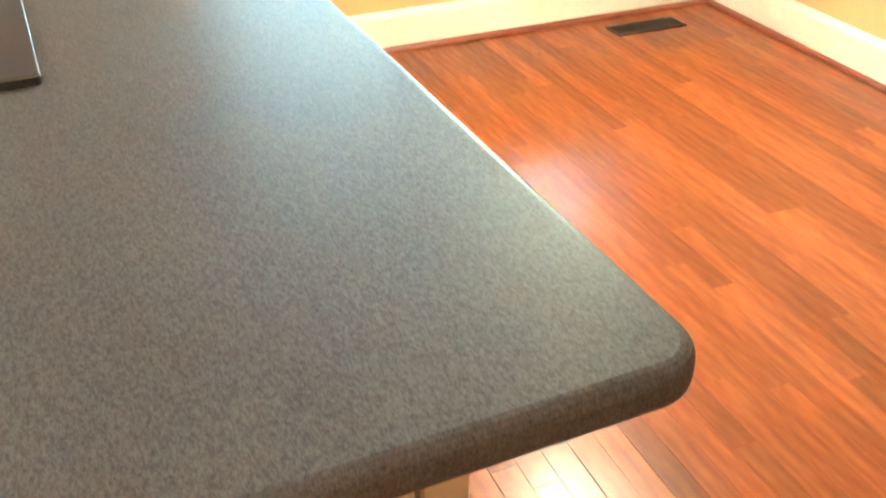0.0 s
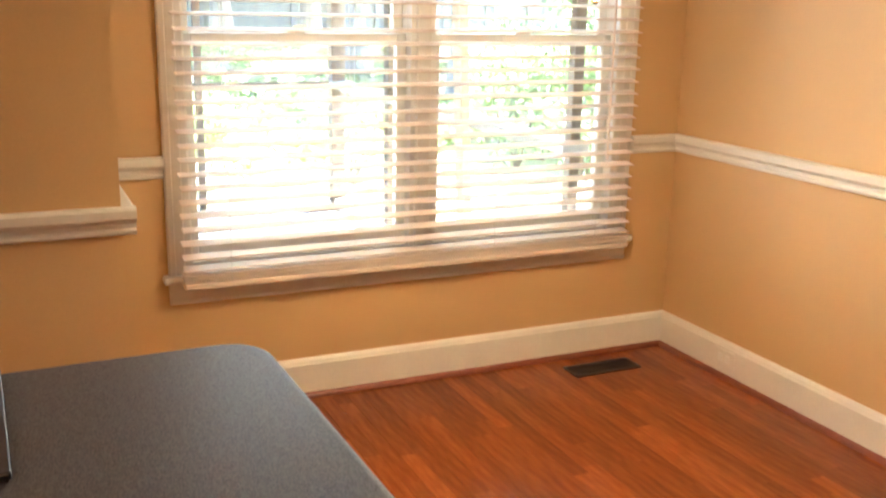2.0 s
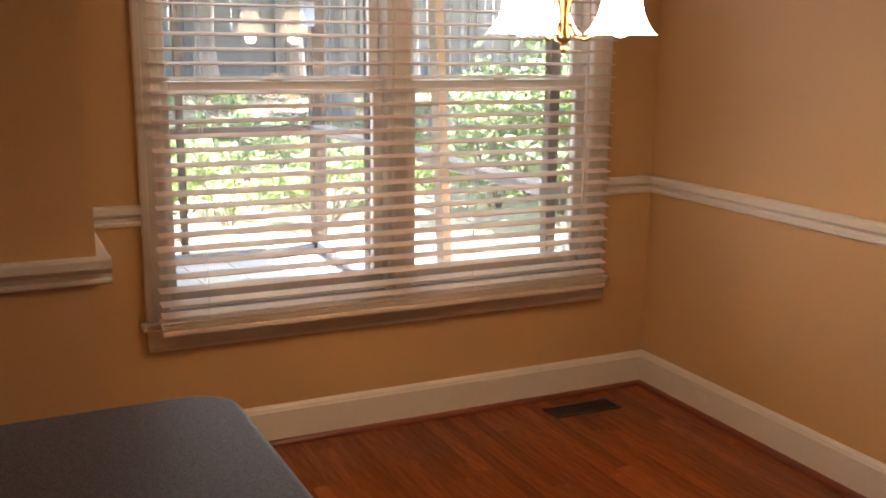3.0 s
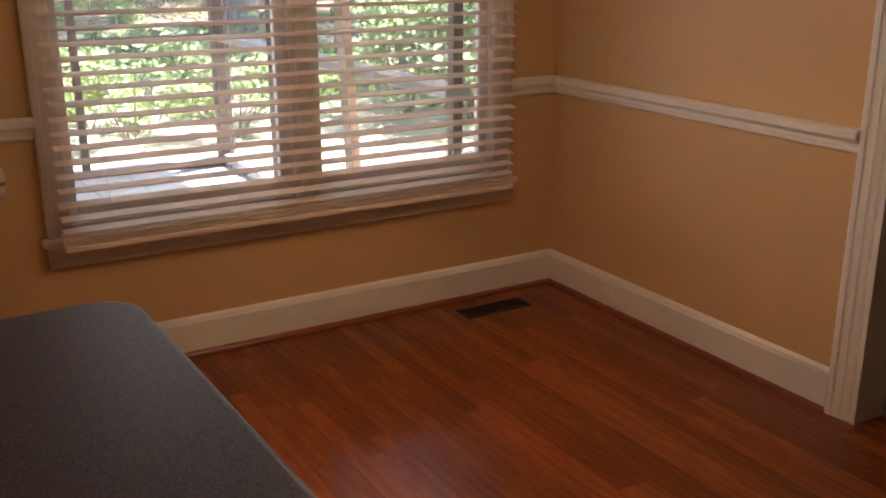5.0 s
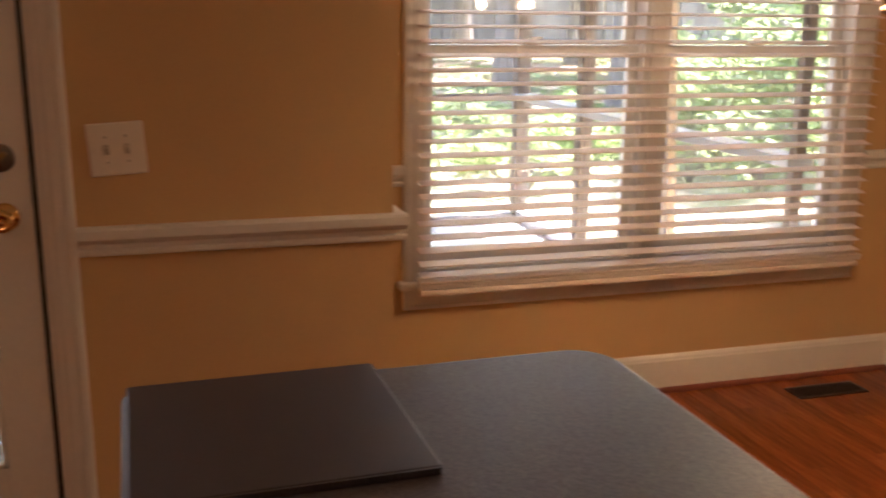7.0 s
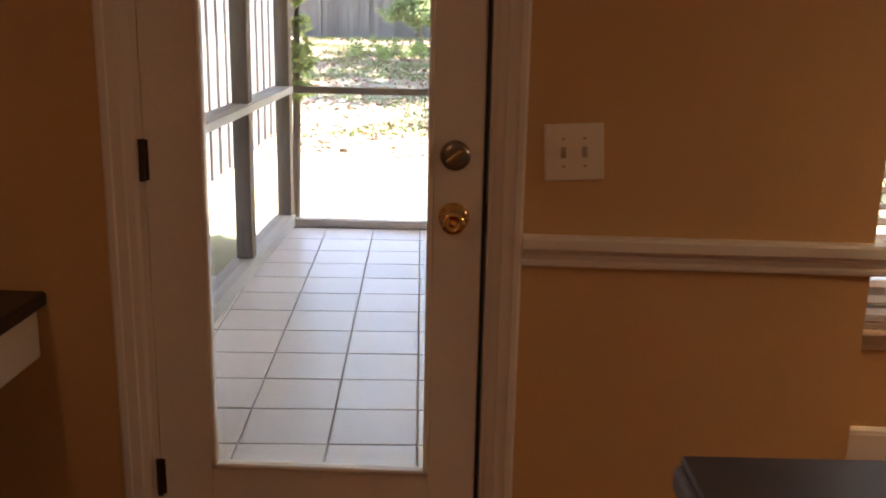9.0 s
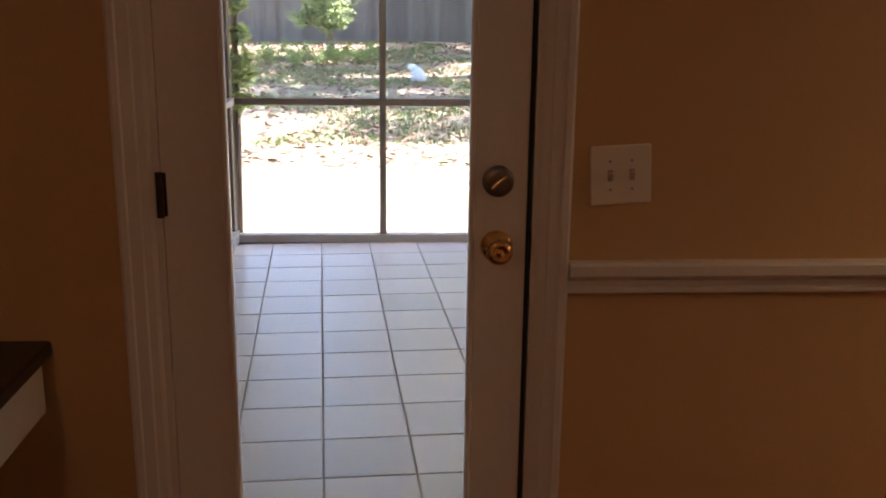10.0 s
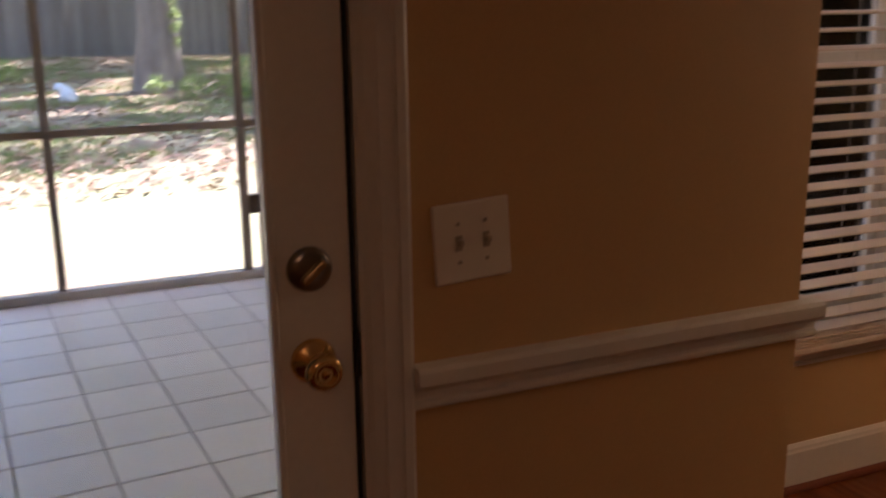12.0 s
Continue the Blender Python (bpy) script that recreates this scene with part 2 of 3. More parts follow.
box(bm, 0.12, 4.2, 0, 0.12, -0.1, H)
box(bm, 4.08, 4.2, -4.8, 0, -0.1, H)
box(bm, 0.12, 4.2, -4.95, -4.8, -0.1, H)
setting("wall_next_room", bm, M_WALL, "plain tan walls of the unlit room beyond", "wall")
bm = NB()
box(bm, 0.13, 4.08, -4.8, 0, -0.1, 0.002)
setting("floor_next_room", bm, M_CARPET, "beige carpet in the unlit room", "floor")
bm = NB()
box(bm, -4.85, 0.13, -4.8, DW, -0.1, -0.012)
box(bm, RX, 0.13, DW, 0, -0.1, -0.012)
floor = setting("floor", bm, M_OAKJ, "glossy reddish oak strip floor", "floor")

# ---------------- trim ----------------
BASE = [(0, 0), (0.018, 0), (0.018, 0.126), (0.015, 0.132), (0.013, 0.140), (0.007, 0.147), (0.004, 0.150), (0, 0.150)]
SHOE = [(0.018, 0), (0.034, 0), (0.033, 0.008), (0.029, 0.014), (0.022, 0.018), (0.018, 0.019)]
RAIL = [(0, 0.853), (0.012, 0.853), (0.015, 0.858), (0.015, 0.865), (0.009, 0.869), (0.009, 0.881), (0.016, 0.887), (0.030, 0.893), (0.034, 0.898),
        (0.034, 0.919), (0.028, 0.925), (0, 0.925)]
runs = [
    ("north", (RX, 0, 0), (0, 0, 0), (0, -1, 0)),
    ("east", (0, 0, 0), (0, -1.51, 0), (-1, 0, 0)),
    ("return", (RX, DW + 0.002, 0), (RX, 0, 0), (1, 0, 0)),
    ("door", (-3.084, DW, 0), (RX + 0.018, DW, 0), (0, -1, 0)),
    ("west", (-4.17, DW, 0), (-4.014, DW, 0), (0, -1, 0)),
]
for name, p, q, out in runs:
    setting("baseboard", sweep(NB(), BASE, p, q, out), M_TRIM, "tall white painted moulded baseboard", "baseboard")
    setting("shoe_trim", sweep(NB(), SHOE, p, q, out), M_SHOE, "red-brown stained quarter round at the floor", "trim")
    if name == "north":
        for a, b in (((RX, 0, 0), (-2.096, 0, 0)), ((-0.239, 0, 0), (0, 0, 0))):
            setting("chair_rail_trim", sweep(NB(), RAIL, a, b, out), M_TRIM, "white painted moulded chair rail", "trim")
    elif name != "west":
        qq = (RX + 0.034, DW, 0) if name == "door" else q
        pp = (RX, DW + 0.002, 0) if name == "return" else p
        setting("chair_rail_trim", sweep(NB(), RAIL, pp, qq, out), M_TRIM, "white painted moulded chair rail", "trim")


def casing_profile(w):
    return [(0, 0), (0.016, 0), (0.019, 0.006), (0.019, w * 0.25), (0.015, w * 0.30), (0.015, w * 0.62), (0.012, w * 0.68), (0.010, w - 0.008), (0.006, w), (0, w)]


def casing(bm, p, q, out, side, w):
    """Moulded flat casing from p to q, thick edge away from the opening; side points towards the opening."""
    p, q, out, side = Vector(p), Vector(q), Vector(out), Vector(side)
    pr = casing_profile(w)
    ra = [bm.verts.new(p + out * a + side * b) for a, b in pr]
    rb = [bm.verts.new(q + out * a + side * b) for a, b in pr]
    k = len(pr)
    for i in range(k):
        bm.faces.new((ra[i], ra[(i + 1) % k], rb[(i + 1) % k], rb[i]))
    bm.faces.new(ra)
    bm.faces.new(rb)


# cased opening
bm = NB()
casing(bm, (0, -1.51, 0), (0, -1.51, 2.19), (-1, 0, 0), (0, -1, 0), 0.085)
casing(bm, (0, -2.845, 0), (0, -2.845, 2.19), (-1, 0, 0), (0, 1, 0), 0.085)
casing(bm, (0, -2.84, 2.19), (0, -1.515, 2.19), (-1, 0, 0), (0, 0, -1), 0.085)
box(bm, -0.010, 0.132, OPEN_Y - 0.018, OPEN_Y, 0, 2.1)
box(bm, -0.010, 0.132, -2.75, -2.732, 0, 2.1)
box(bm, -0.010, 0.132, -2.732, OPEN_Y - 0.018, 2.082, 2.1)
setting("opening_trim", bm, M_TRIM, "white painted casing and jamb of the cased opening", "trim")

# ---------------- window ----------------
win = thing("window_1", "white double-hung twin window in moulded casing", "window", kind="structure")
bm = NB()
casing(bm, (-2.095, 0, 0.516), (-2.095, 0, 2.19), (0, -1, 0), (1, 0, 0), 0.085)
casing(bm, (-0.240, 0, 0.516), (-0.240, 0, 2.19), (0, -1, 0), (-1, 0, 0), 0.085)
casing(bm, (-2.090, 0, 2.19), (-0.245, 0, 2.19), (0, -1, 0), (0, 0, -1), 0.085)
part("casing", bm, M_TRIM, win)
part("stool", box(NB(), -2.115, -0.218, -0.046, 0.03, 0.490, 0.516, 0.008, 2), M_TRIM, win)
bm = NB()
box(bm, -2.095, -0.240, -0.020, 0, 0.420, 0.490)
box(bm, -2.095, -0.240, -0.027, 0, 0.474, 0.4895)
box(bm, -2.095, -0.240, -0.024, 0, 0.414, 0.427)
part("apron", bm, M_TRIM, win)
part("mullion", box(NB(), -1.187, -1.131, -0.012, 0.13, WZ0, WZ1, 0.004), M_TRIM, win)
bm = NB()
for x0, x1 in ((WX0, WX0 + 0.02), (-1.207, -1.187), (-1.131, -1.111), (WX1 - 0.02, WX1)):
    box(bm, x0, x1, 0, 0.14, WZ0, WZ1)
box(bm, WX0, WX1, 0.02, 0.16, WZ0, WZ0 + 0.02)
box(bm, WX0, WX1, 0.0, 0.14, WZ1 - 0.02, WZ1)
part("window_frame", bm, M_SASH, win)


def sash(x0, x1, z0, z1, y, bottom, top):
    s = part("sash", frame_of(x0, x1, z0, z1, y, 0.036, bottom, top), M_SASH, win)
    g = part("pane", box(NB(), x0 + 0.034, x1 - 0.034, y + 0.014, y + 0.018, z0 + bottom - 0.004, z1 - top + 0.004), M_GLASS, s)
    g.visible_shadow = False
    return s


def frame_of(x0, x1, z0, z1, y, side, bottom, top):
    b = NB()
    box(b, x0, x0 + side, y, y + 0.034, z0, z1, 0.003)
    box(b, x1 - side, x1, y, y + 0.034, z0, z1, 0.003)
    box(b, x0 + side, x1 - side, y + 0.001, y + 0.033, z0, z0 + bottom, 0.003)
    box(b, x0 + side, x1 - side, y + 0.001, y + 0.033, z1 - top, z1, 0.003)
    return b


for x0, x1 in ((WX0 + 0.021, -1.208), (-1.110, WX1 - 0.021)):
    lower = sash(x0, x1, WZ0 + 0.022, 1.325, 0.045, 0.050, 0.034)
    sash(x0, x1, 1.291, WZ1 - 0.022, 0.083, 0.034, 0.045)
    xm = (x0 + x1) / 2
    bm = box(NB(), xm - 0.03, xm + 0.03, 0.050, 0.078, 1.325, 1.335, 0.003)
    lathe(bm, [(0.001, 0.0), (0.016, 0.0), (0.016, 0.012), (0.010, 0.016), (0.001, 0.016)], (xm, 0.062, 1.334), n=14)
    box(bm, xm - 0.004, xm + 0.036, 0.056, 0.066, 1.346, 1.353, 0.002)
    part("sash_lock", bm, M_PLATE, lower, "small cream sash lock")

# blinds hang before the casing
blind = thing("window_blind", "cream faux-wood blind, lowered, slats open, before the window", "blind")
BX0, BX1 = -2.057, -0.284
part("headrail", box(NB(), BX0, BX1, -0.112, -0.022, 2.13, 2.18, 0.003), M_BLIND, blind)
part("bottom_rail", box(NB(), BX0, BX1, -0.106, -0.054, 0.484, 0.506, 0.005, 2), M_BLIND, blind)
slat = NB()
box(slat, BX0, BX1, -0.025, 0.025, -0.0018, 0.0018)
for v in slat.verts:
    v.co.z += v.co.y * 0.15
slat_mesh = mesh_of("slat", slat, M_BLIND)
zs = [0.516, 0.524, 0.534, 0.552] + [0.592 + 0.0468 * i for i in range(33)]
for i, z in enumerate(zs):
    s = new("slat", slat_mesh)
    s.parent = blind
    s.location = (0.003 * math.sin(i * 2.3), -0.080, z)
    s.rotation_euler = (radians(1.2 * math.sin(i * 1.7)), 0.0006 * math.sin(i * 3.1), 0)
for x in (-1.90, -1.46, -0.90, -0.45):
    bm = NB()
    for y in (-0.1075, -0.0525):
        cyl(bm, (x, y, 0.50), (x, y, 2.14), 0.0009, 0.0009, 5)
    part("ladder_cord", bm, M_CORD, blind)
bm = NB()
cyl(bm, (-0.42, -0.117, 0.85), (-0.42, -0.112, 2.14), 0.004, 0.004, 6)
part("tilt_wand", bm, M_BLIND, blind)

# ---------------- door ----------------
bm = NB()
for x in (DX0, DX1 - 0.018):
    box(bm, x, x + 0.018, DW - 0.004, DW + 0.16, 0, DZ1)
box(bm, DX0, DX1, DW - 0.004, DW + 0.16, DZ1 - 0.018, DZ1)
casing(bm, (-4.014, DW, 0), (-4.014, DW, 2.145), (0, -1, 0), (1, 0, 0), 0.072)
casing(bm, (-3.085, DW, 0), (-3.085, DW, 2.145), (0, -1, 0), (-1, 0, 0), 0.072)
casing(bm, (-4.009, DW, 2.145), (-3.090, DW, 2.145), (0, -1, 0), (0, 0, -1), 0.075)
for x0, x1 in ((DX0 + 0.017, DX0 + 0.034), (DX1 - 0.034, DX1 - 0.017)):
    box(bm, x0, x1, DW + 0.046, DW + 0.075, 0.013, DZ1 - 0.018)
box(bm, DX0 + 0.034, DX1 - 0.034, DW + 0.046, DW + 0.075, DZ1 - 0.034, DZ1 - 0.018)
setting("door_trim", bm, M_TRIM, "white painted moulded casing and jamb of the back door", "trim")
setting("threshold_trim", box(NB(), DX0 + 0.018, DX1 - 0.018, DW + 0.005, DW + 0.17, -0.02, 0.012, 0.004), M_ABRASS, "worn brass door threshold", "trim")

door = thing("door_1", "white glazed back door with brass knob, closed", "door", kind="structure")
SX0, SX1, SY0, SY1 = -3.926, -3.176, DW - 0.001, DW + 0.043
GX0, GX1, GZ0, GZ1 = -3.802, -3.286, 0.328, 1.90
bm = NB()
box(bm, SX0, GX0, SY0, SY1, 0.014, 2.05, 0.002)
box(bm, GX1, SX1, SY0, SY1, 0.014, 2.05, 0.002)
box(bm, GX0, GX1, SY0 + 0.0005, SY1 - 0.0005, 0.014, GZ0)
box(bm, GX0, GX1, SY0 + 0.0005, SY1 - 0.0005, GZ1, 2.05)
leaf = part("door_leaf", bm, M_TRIM, door)
bm = NB()
for x0, x1, z0, z1 in ((GX0, GX0 + 0.012, GZ0, GZ1), (GX1 - 0.012, GX1, GZ0, GZ1), (GX0, GX1, GZ0, GZ0 + 0.012), (GX0, GX1, GZ1 - 0.012, GZ1)):
    box(bm, x0, x1, SY0 - 0.008, SY0 + 0.018, z0, z1, 0.003)
part("glazing_bead", bm, M_TRIM, leaf)
g = part("pane", box(NB(), GX0 + 0.002, GX1 - 0.002, DW + 0.018, DW + 0.023, GZ0 + 0.002, GZ1 - 0.002), M_GLASS, leaf)
g.visible_shadow = False
# Black strip paints the shade in the gap beside the latch stile.
part("door_gap", box(NB(), SX1 + 0.0005, SX1 + 0.0085, DW + 0.004, DW + 0.04, 0.014, 2.05), M_GAP, door, "black strip for the shaded door gap")
# knob
KX, KZ = -3.238, 0.957
bm = lathe(NB(), [(0.001, 0), (0.034, 0), (0.034, -0.004), (0.028, -0.010), (0.017, -0.013), (0.013, -0.018), (0.012, -0.030), (0.018, -0.036), (0.026, -0.046),
                  (0.0275, -0.056), (0.024, -0.064), (0.016, -0.068), (0.014, -0.066), (0.006, -0.066), (0.001, -0.068)], (KX, SY0, KZ), "y", 32)
part("door_knob", bm, M_BRASS, door, "polished brass round knob", True)
bm = lathe(NB(), [(0.001, 0), (0.033, 0), (0.033, -0.006), (0.029, -0.012), (0.016, -0.014), (0.001, -0.014)], (KX, SY0, KZ + 0.139), "y", 32)
bolt = part("deadbolt", bm, M_STEEL, door, "dull dark steel deadbolt rose", True)
bm = box(NB(), -0.022, 0.022, -0.032, -0.014, -0.006, 0.006, 0.004, 2)
bmesh.ops.transform(bm, matrix=Matrix.Translation((KX, SY0, KZ + 0.139)) @ pose(0, 0, 0, 0, -42, 0), verts=bm.verts)
part("thumb_turn", bm, M_ABRASS, bolt)
for z in (0.30, 1.068, 1.82):
    bm = cyl(NB(), (SX0 - 0.003, SY0 - 0.007, z - 0.047), (SX0 - 0.003, SY0 - 0.007, z + 0.047), 0.0075, 0.0075, 10)
    box(bm, SX0 - 0.003, SX0 + 0.010, SY0 - 0.003, SY0, z - 0.045, z + 0.045)
    part("hinge", bm, M_DARK, door, "dark bronze butt hinge")
bm = box(NB(), SX1 + 0.002, SX1 + 0.010, SY0 - 0.006, SY0 + 0.004, KZ - 0.035, KZ + 0.035, 0.001)
part("strike_plate", bm, M_DARK, door)

# switch
sw = thing("light_switch", "cream two-gang toggle switch plate on the wall", "switch", at=(-2.981, DW, 1.110))
sw.rotation_euler = (0, radians(-3.5), 0)
part("cover_plate", box(NB(), -0.0645, 0.0645, -0.007, 0, -0.0625, 0.0625, 0.004, 2), M_PLATE, sw)
for x in (-0.023, 0.023):
    bm = box(NB(), x - 0.0055, x + 0.0055, -0.009, -0.006, -0.012, 0.012, 0.001)
    t_ = part("toggle_slot", bm, M_TOG, sw)
    b2 = box(NB(), x - 0.004, x + 0.004, -0.020, -0.008, -0.003, 0.007, 0.0015)
    part("toggle", b2, M_TOG, t_)
    for z in (-0.030, 0.030):
        part("screw", lathe(NB(), [(0.0001, -0.0085), (0.003, -0.0085), (0.0035, -0.007)], (x, 0, z), "y", 10), M_TOG, sw)

# baseboard receptacle and floor register
out_ = thing("wall_outlet", "white outlet plate set in the baseboard", "outlet", at=(-0.018, -0.440, 0.085))
part("cover_plate", box(NB(), -0.006, 0, -0.057, 0.057, -0.034, 0.034, 0.003, 2), M_TRIM, out_)
for y in (-0.02, 0.02):
    part("socket", box(NB(), -0.008, -0.005, y - 0.014, y + 0.014, -0.015, 0.015, 0.003, 2), M_SASH, out_)
vent = thing("floor_register", "dark brown metal register set in the floor", "vent", at=(-0.415, -0.170, 0.0))
bm = NB()
box(bm, -0.155, 0.155, -0.055, -0.042, 0, 0.006, 0.002)
box(bm, -0.155, 0.155, 0.042, 0.055, 0, 0.006, 0.002)
box(bm, -0.155, -0.140, -0.042, 0.042, 0, 0.006, 0.002)
box(bm, 0.140, 0.155, -0.042, 0.042, 0, 0.006, 0.002)
part("frame", bm, M_VENT, vent)
# Black sheet stands in for the shaded duct below the louvres.
part("duct_shade", box(NB(), -0.14, 0.14, -0.042, 0.042, -0.001, 0.0012), M_GAP, vent)
for i in range(19):
    x = -0.133 + i * 0.01478
    part("louvre", box(NB(), x - 0.002, x + 0.002, -0.042, 0.042, 0.0014, 0.0052), M_VENT, vent)

# ---------------- island ----------------
IX0, IX1, IY0, IY1, IZ = -2.938, -2.196, -2.864, -1.808, 0.91
TURN = pose(-2.2, -2.4, 0, 0, 0, 1.6) @ Matrix.Translation((2.2, 2.4, 0))   # the island stands a little askew


def rounded_slab(x0, x1, y0, y1, z0, z1, radii, edge):
    """A top with rounded corners (radii: sw, se, ne, nw) and a bullnose edge."""
    pts = []
    for (cx, cy, a0), r in zip(((x0, y0, 180), (x1, y0, 270), (x1, y1, 0), (x0, y1, 90)), radii):
        sx, sy = (1 if cx == x0 else -1), (1 if cy == y0 else -1)
        for i in range(9):
            a = radians(a0 + i * 90 / 8)
            pts.append((cx + sx * r + r * math.cos(a), cy + sy * r + r * math.sin(a)))
    b = NB()
    vs = [b.verts.new((x, y, z0)) for x, y in pts]
    f = b.faces.new(vs)
    ext = bmesh.ops.extrude_face_region(b, geom=[f])["geom"]
    up = [g for g in ext if isinstance(g, bmesh.types.BMVert)]
    for v in up:
        v.co.z = z1
    es = [e for e in b.edges if abs(e.verts[0].co.z - e.verts[1].co.z) < 1e-6]
    bmesh.ops.bevel(b, geom=es, offset=edge, segments=4, affect="EDGES", profile=0.5)
    return b


island = thing("kitchen_island", "small white kitchen island with grey laminate top", "island")
part("countertop", rounded_slab(IX0, IX1, IY0, IY1, IZ - 0.038, IZ, (0.012, 0.045, 0.075, 0.012), 0.012), M_LAM, island, "speckled grey laminate countertop")
bm = NB()
CX0, CX1, CY0, CY1 = -2.908, -2.375, -2.836, -1.83
box(bm, CX0, CX1, CY0 + 0.02, CY1, 0.09, IZ - 0.038, 0.002)
box(bm, CX0 + 0.02, CX1 - 0.05, CY0 + 0.08, CY1 - 0.02, 0, 0.09)
part("cabinet_body", bm, M_CAB, island)
for x0, x1 in ((CX0 + 0.003, -2.76), (-2.755, CX1 - 0.04)):
    part("cabinet_door", box(NB(), x0, x1, CY0, CY0 + 0.019, 0.11, IZ - 0.045, 0.003), M_CAB, island)
part("corner_stile", box(NB(), CX1 - 0.036, CX1, CY0, CY0 + 0.019, 0.09, IZ - 0.04, 0.002), M_CAB, island)
island.matrix_world = TURN
board = thing("counter_slab", "smooth dark slab lying on the island", "board")
board.matrix_world = TURN
part("slab", rounded_slab(-2.930, -2.580, -2.168, -1.815, IZ + 0.001, IZ + 0.011, (0.004, 0.006, 0.006, 0.004), 0.003), M_SLAB, board)
part("front_edge", box(NB(), -2.928, -2.584, -2.172, -2.1685, IZ + 0.002, IZ + 0.0105), M_LAMD, board, "dark laminate front edge")

# ---------------- desk ----------------
desk = thing("built_in_desk", "cream built-in desk with black top and one drawer", "desk")
part("desk_top", rounded_slab(-4.85, -4.172, -2.1, DW - 0.001, 0.722, 0.757, (0.01, 0.03, 0.004, 0.004), 0.008), M_BLK, desk, "black laminate desk top")
part("apron", box(NB(), -4.84, -4.212, -2.05, DW - 0.002, 0.598, 0.722), M_CAB, desk)
dr = part("drawer_front", box(NB(), -4.211, -4.191, -1.75, DW - 0.012, 0.600, 0.716, 0.005, 2), M_CAB, desk)
prof = [(0.001, 0), (0.009, 0), (0.007, 0.006), (0.006, 0.014), (0.012, 0.018), (0.016, 0.024), (0.014, 0.031), (0.001, 0.034)]
bm = lathe(NB(), prof, (0, 0, 0), "z", 18)
bmesh.ops.transform(bm, matrix=Matrix.Translation((-4.191, -1.19, 0.655)) @ pose(0, 0, 0, 0, 90, 0), verts=bm.verts)
part("drawer_knob", bm, M_DARK, dr, "dark bronze round knob", True)
part("end_panel", box(NB(), -4.84, -4.217, -2.075, -2.05, 0, 0.722), M_CAB, desk)

# ---------------- room beyond the opening ----------------
sofa = thing("sofa", "beige upholstered sofa in the unlit room", "sofa", at=(2.3, -0.55, 0))
part("sofa_base", box(NB(), -1.0, 1.0, -0.42, 0.42, 0.06, 0.28, 0.03, 2), M_SOFA, sofa)
part("sofa_back", box(NB(), -1.0, 1.0, 0.2, 0.45, 0.28, 0.78, 0.06, 3), M_SOFA, sofa)
for x in (-0.44, 0.44):
    part("seat_cushion", box(NB(), x - 0.41, x + 0.41, -0.42, 0.2, 0.285, 0.44, 0.05, 3), M_SOFA, sofa)
for x in (-0.95, 0.95):
    part("armrest", box(NB(), x - 0.09, x + 0.09, -0.43, 0.44, 0.06, 0.58, 0.05, 3), M_SOFA, sofa)
for x in (-0.9, 0.9):
    for y in (-0.35, 0.36):
        part("foot", box(NB(), x - 0.03, x + 0.03, y - 0.03, y + 0.03, 0.002, 0.06), M_DARK, sofa)

# ---------------- added kitchen fill light -------------
# Unseen fixture, added to brighten the door wall and the kitchen side.
kl = thing("added_ceiling_light", "unseen frosted dome light added on the kitchen ceiling as fill", "ceiling light", at=(-4.25, -3.35, H))
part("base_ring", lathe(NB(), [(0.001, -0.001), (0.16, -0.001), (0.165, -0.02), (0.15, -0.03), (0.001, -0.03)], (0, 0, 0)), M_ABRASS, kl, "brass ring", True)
part("dome", lathe(NB(), [(0.15, -0.03), (0.145, -0.055), (0.12, -0.085), (0.07, -0.105), (0.001, -0.112)], (0, 0, 0)), M_SHADE, kl, "lit frosted glass dome of the added fill light", True)
kd = bpy.data.lights.new("kitchen_fill", "AREA")
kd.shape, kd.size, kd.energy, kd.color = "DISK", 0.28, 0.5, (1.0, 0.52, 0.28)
ko = new("kitchen_fill", kd)
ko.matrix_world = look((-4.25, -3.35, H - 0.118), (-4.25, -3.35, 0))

# ---------------- chandelier ----------------
CH = Vector((-1.211, -1.190, 0))
ch = thing("chandelier", "brass three-light chandelier, lit, with frosted bell shades", "chandelier", at=CH)
CB = 1.440
bm = lathe(NB(), [(0.001, 0), (0.007, 0.004), (0.009, 0.012), (0.005, 0.020), (0.010, 0.028), (0.018, 0.034), (0.020, 0.046), (0.014, 0.056), (0.012, 0.10), (0.020, 0.13),
                  (0.024, 0.16), (0.014, 0.20), (0.009, 0.24), (0.009, 0.36), (0.014, 0.38), (0.004, 0.40)], (0, 0, CB), n=24)
part("stem", bm, M_ABRASS, ch, "", True)
bm = NB()
for i in range(14):
    zc = CB + 0.40 + 0.0375 * i
    tor = 10
    for k in range(tor):
        a, b_ = 2 * math.pi * k / tor, 2 * math.pi * (k + 1) / tor
        f = lambda t: Vector((0.011 * math.cos(t), 0, 0.022 * math.sin(t))) if i % 2 else Vector((0, 0.011 * math.cos(t), 0.022 * math.sin(t)))
        cyl(bm, Vector((0, 0, zc)) + f(a), Vector((0, 0, zc)) + f(b_), 0.0022, 0.0022, 5)
part("chain", bm, M_ABRASS, ch)
part("canopy", lathe(NB(), [(0.006, CB + 0.92), (0.03, CB + 0.93), (0.062, CB + 0.955), (0.064, H - 0.001), (0.001, H - 0.001)], (0, 0, 0), n=28), M_ABRASS, ch, "", True)
RIGHT = math.degrees(math.atan2(-0.547, 0.837))
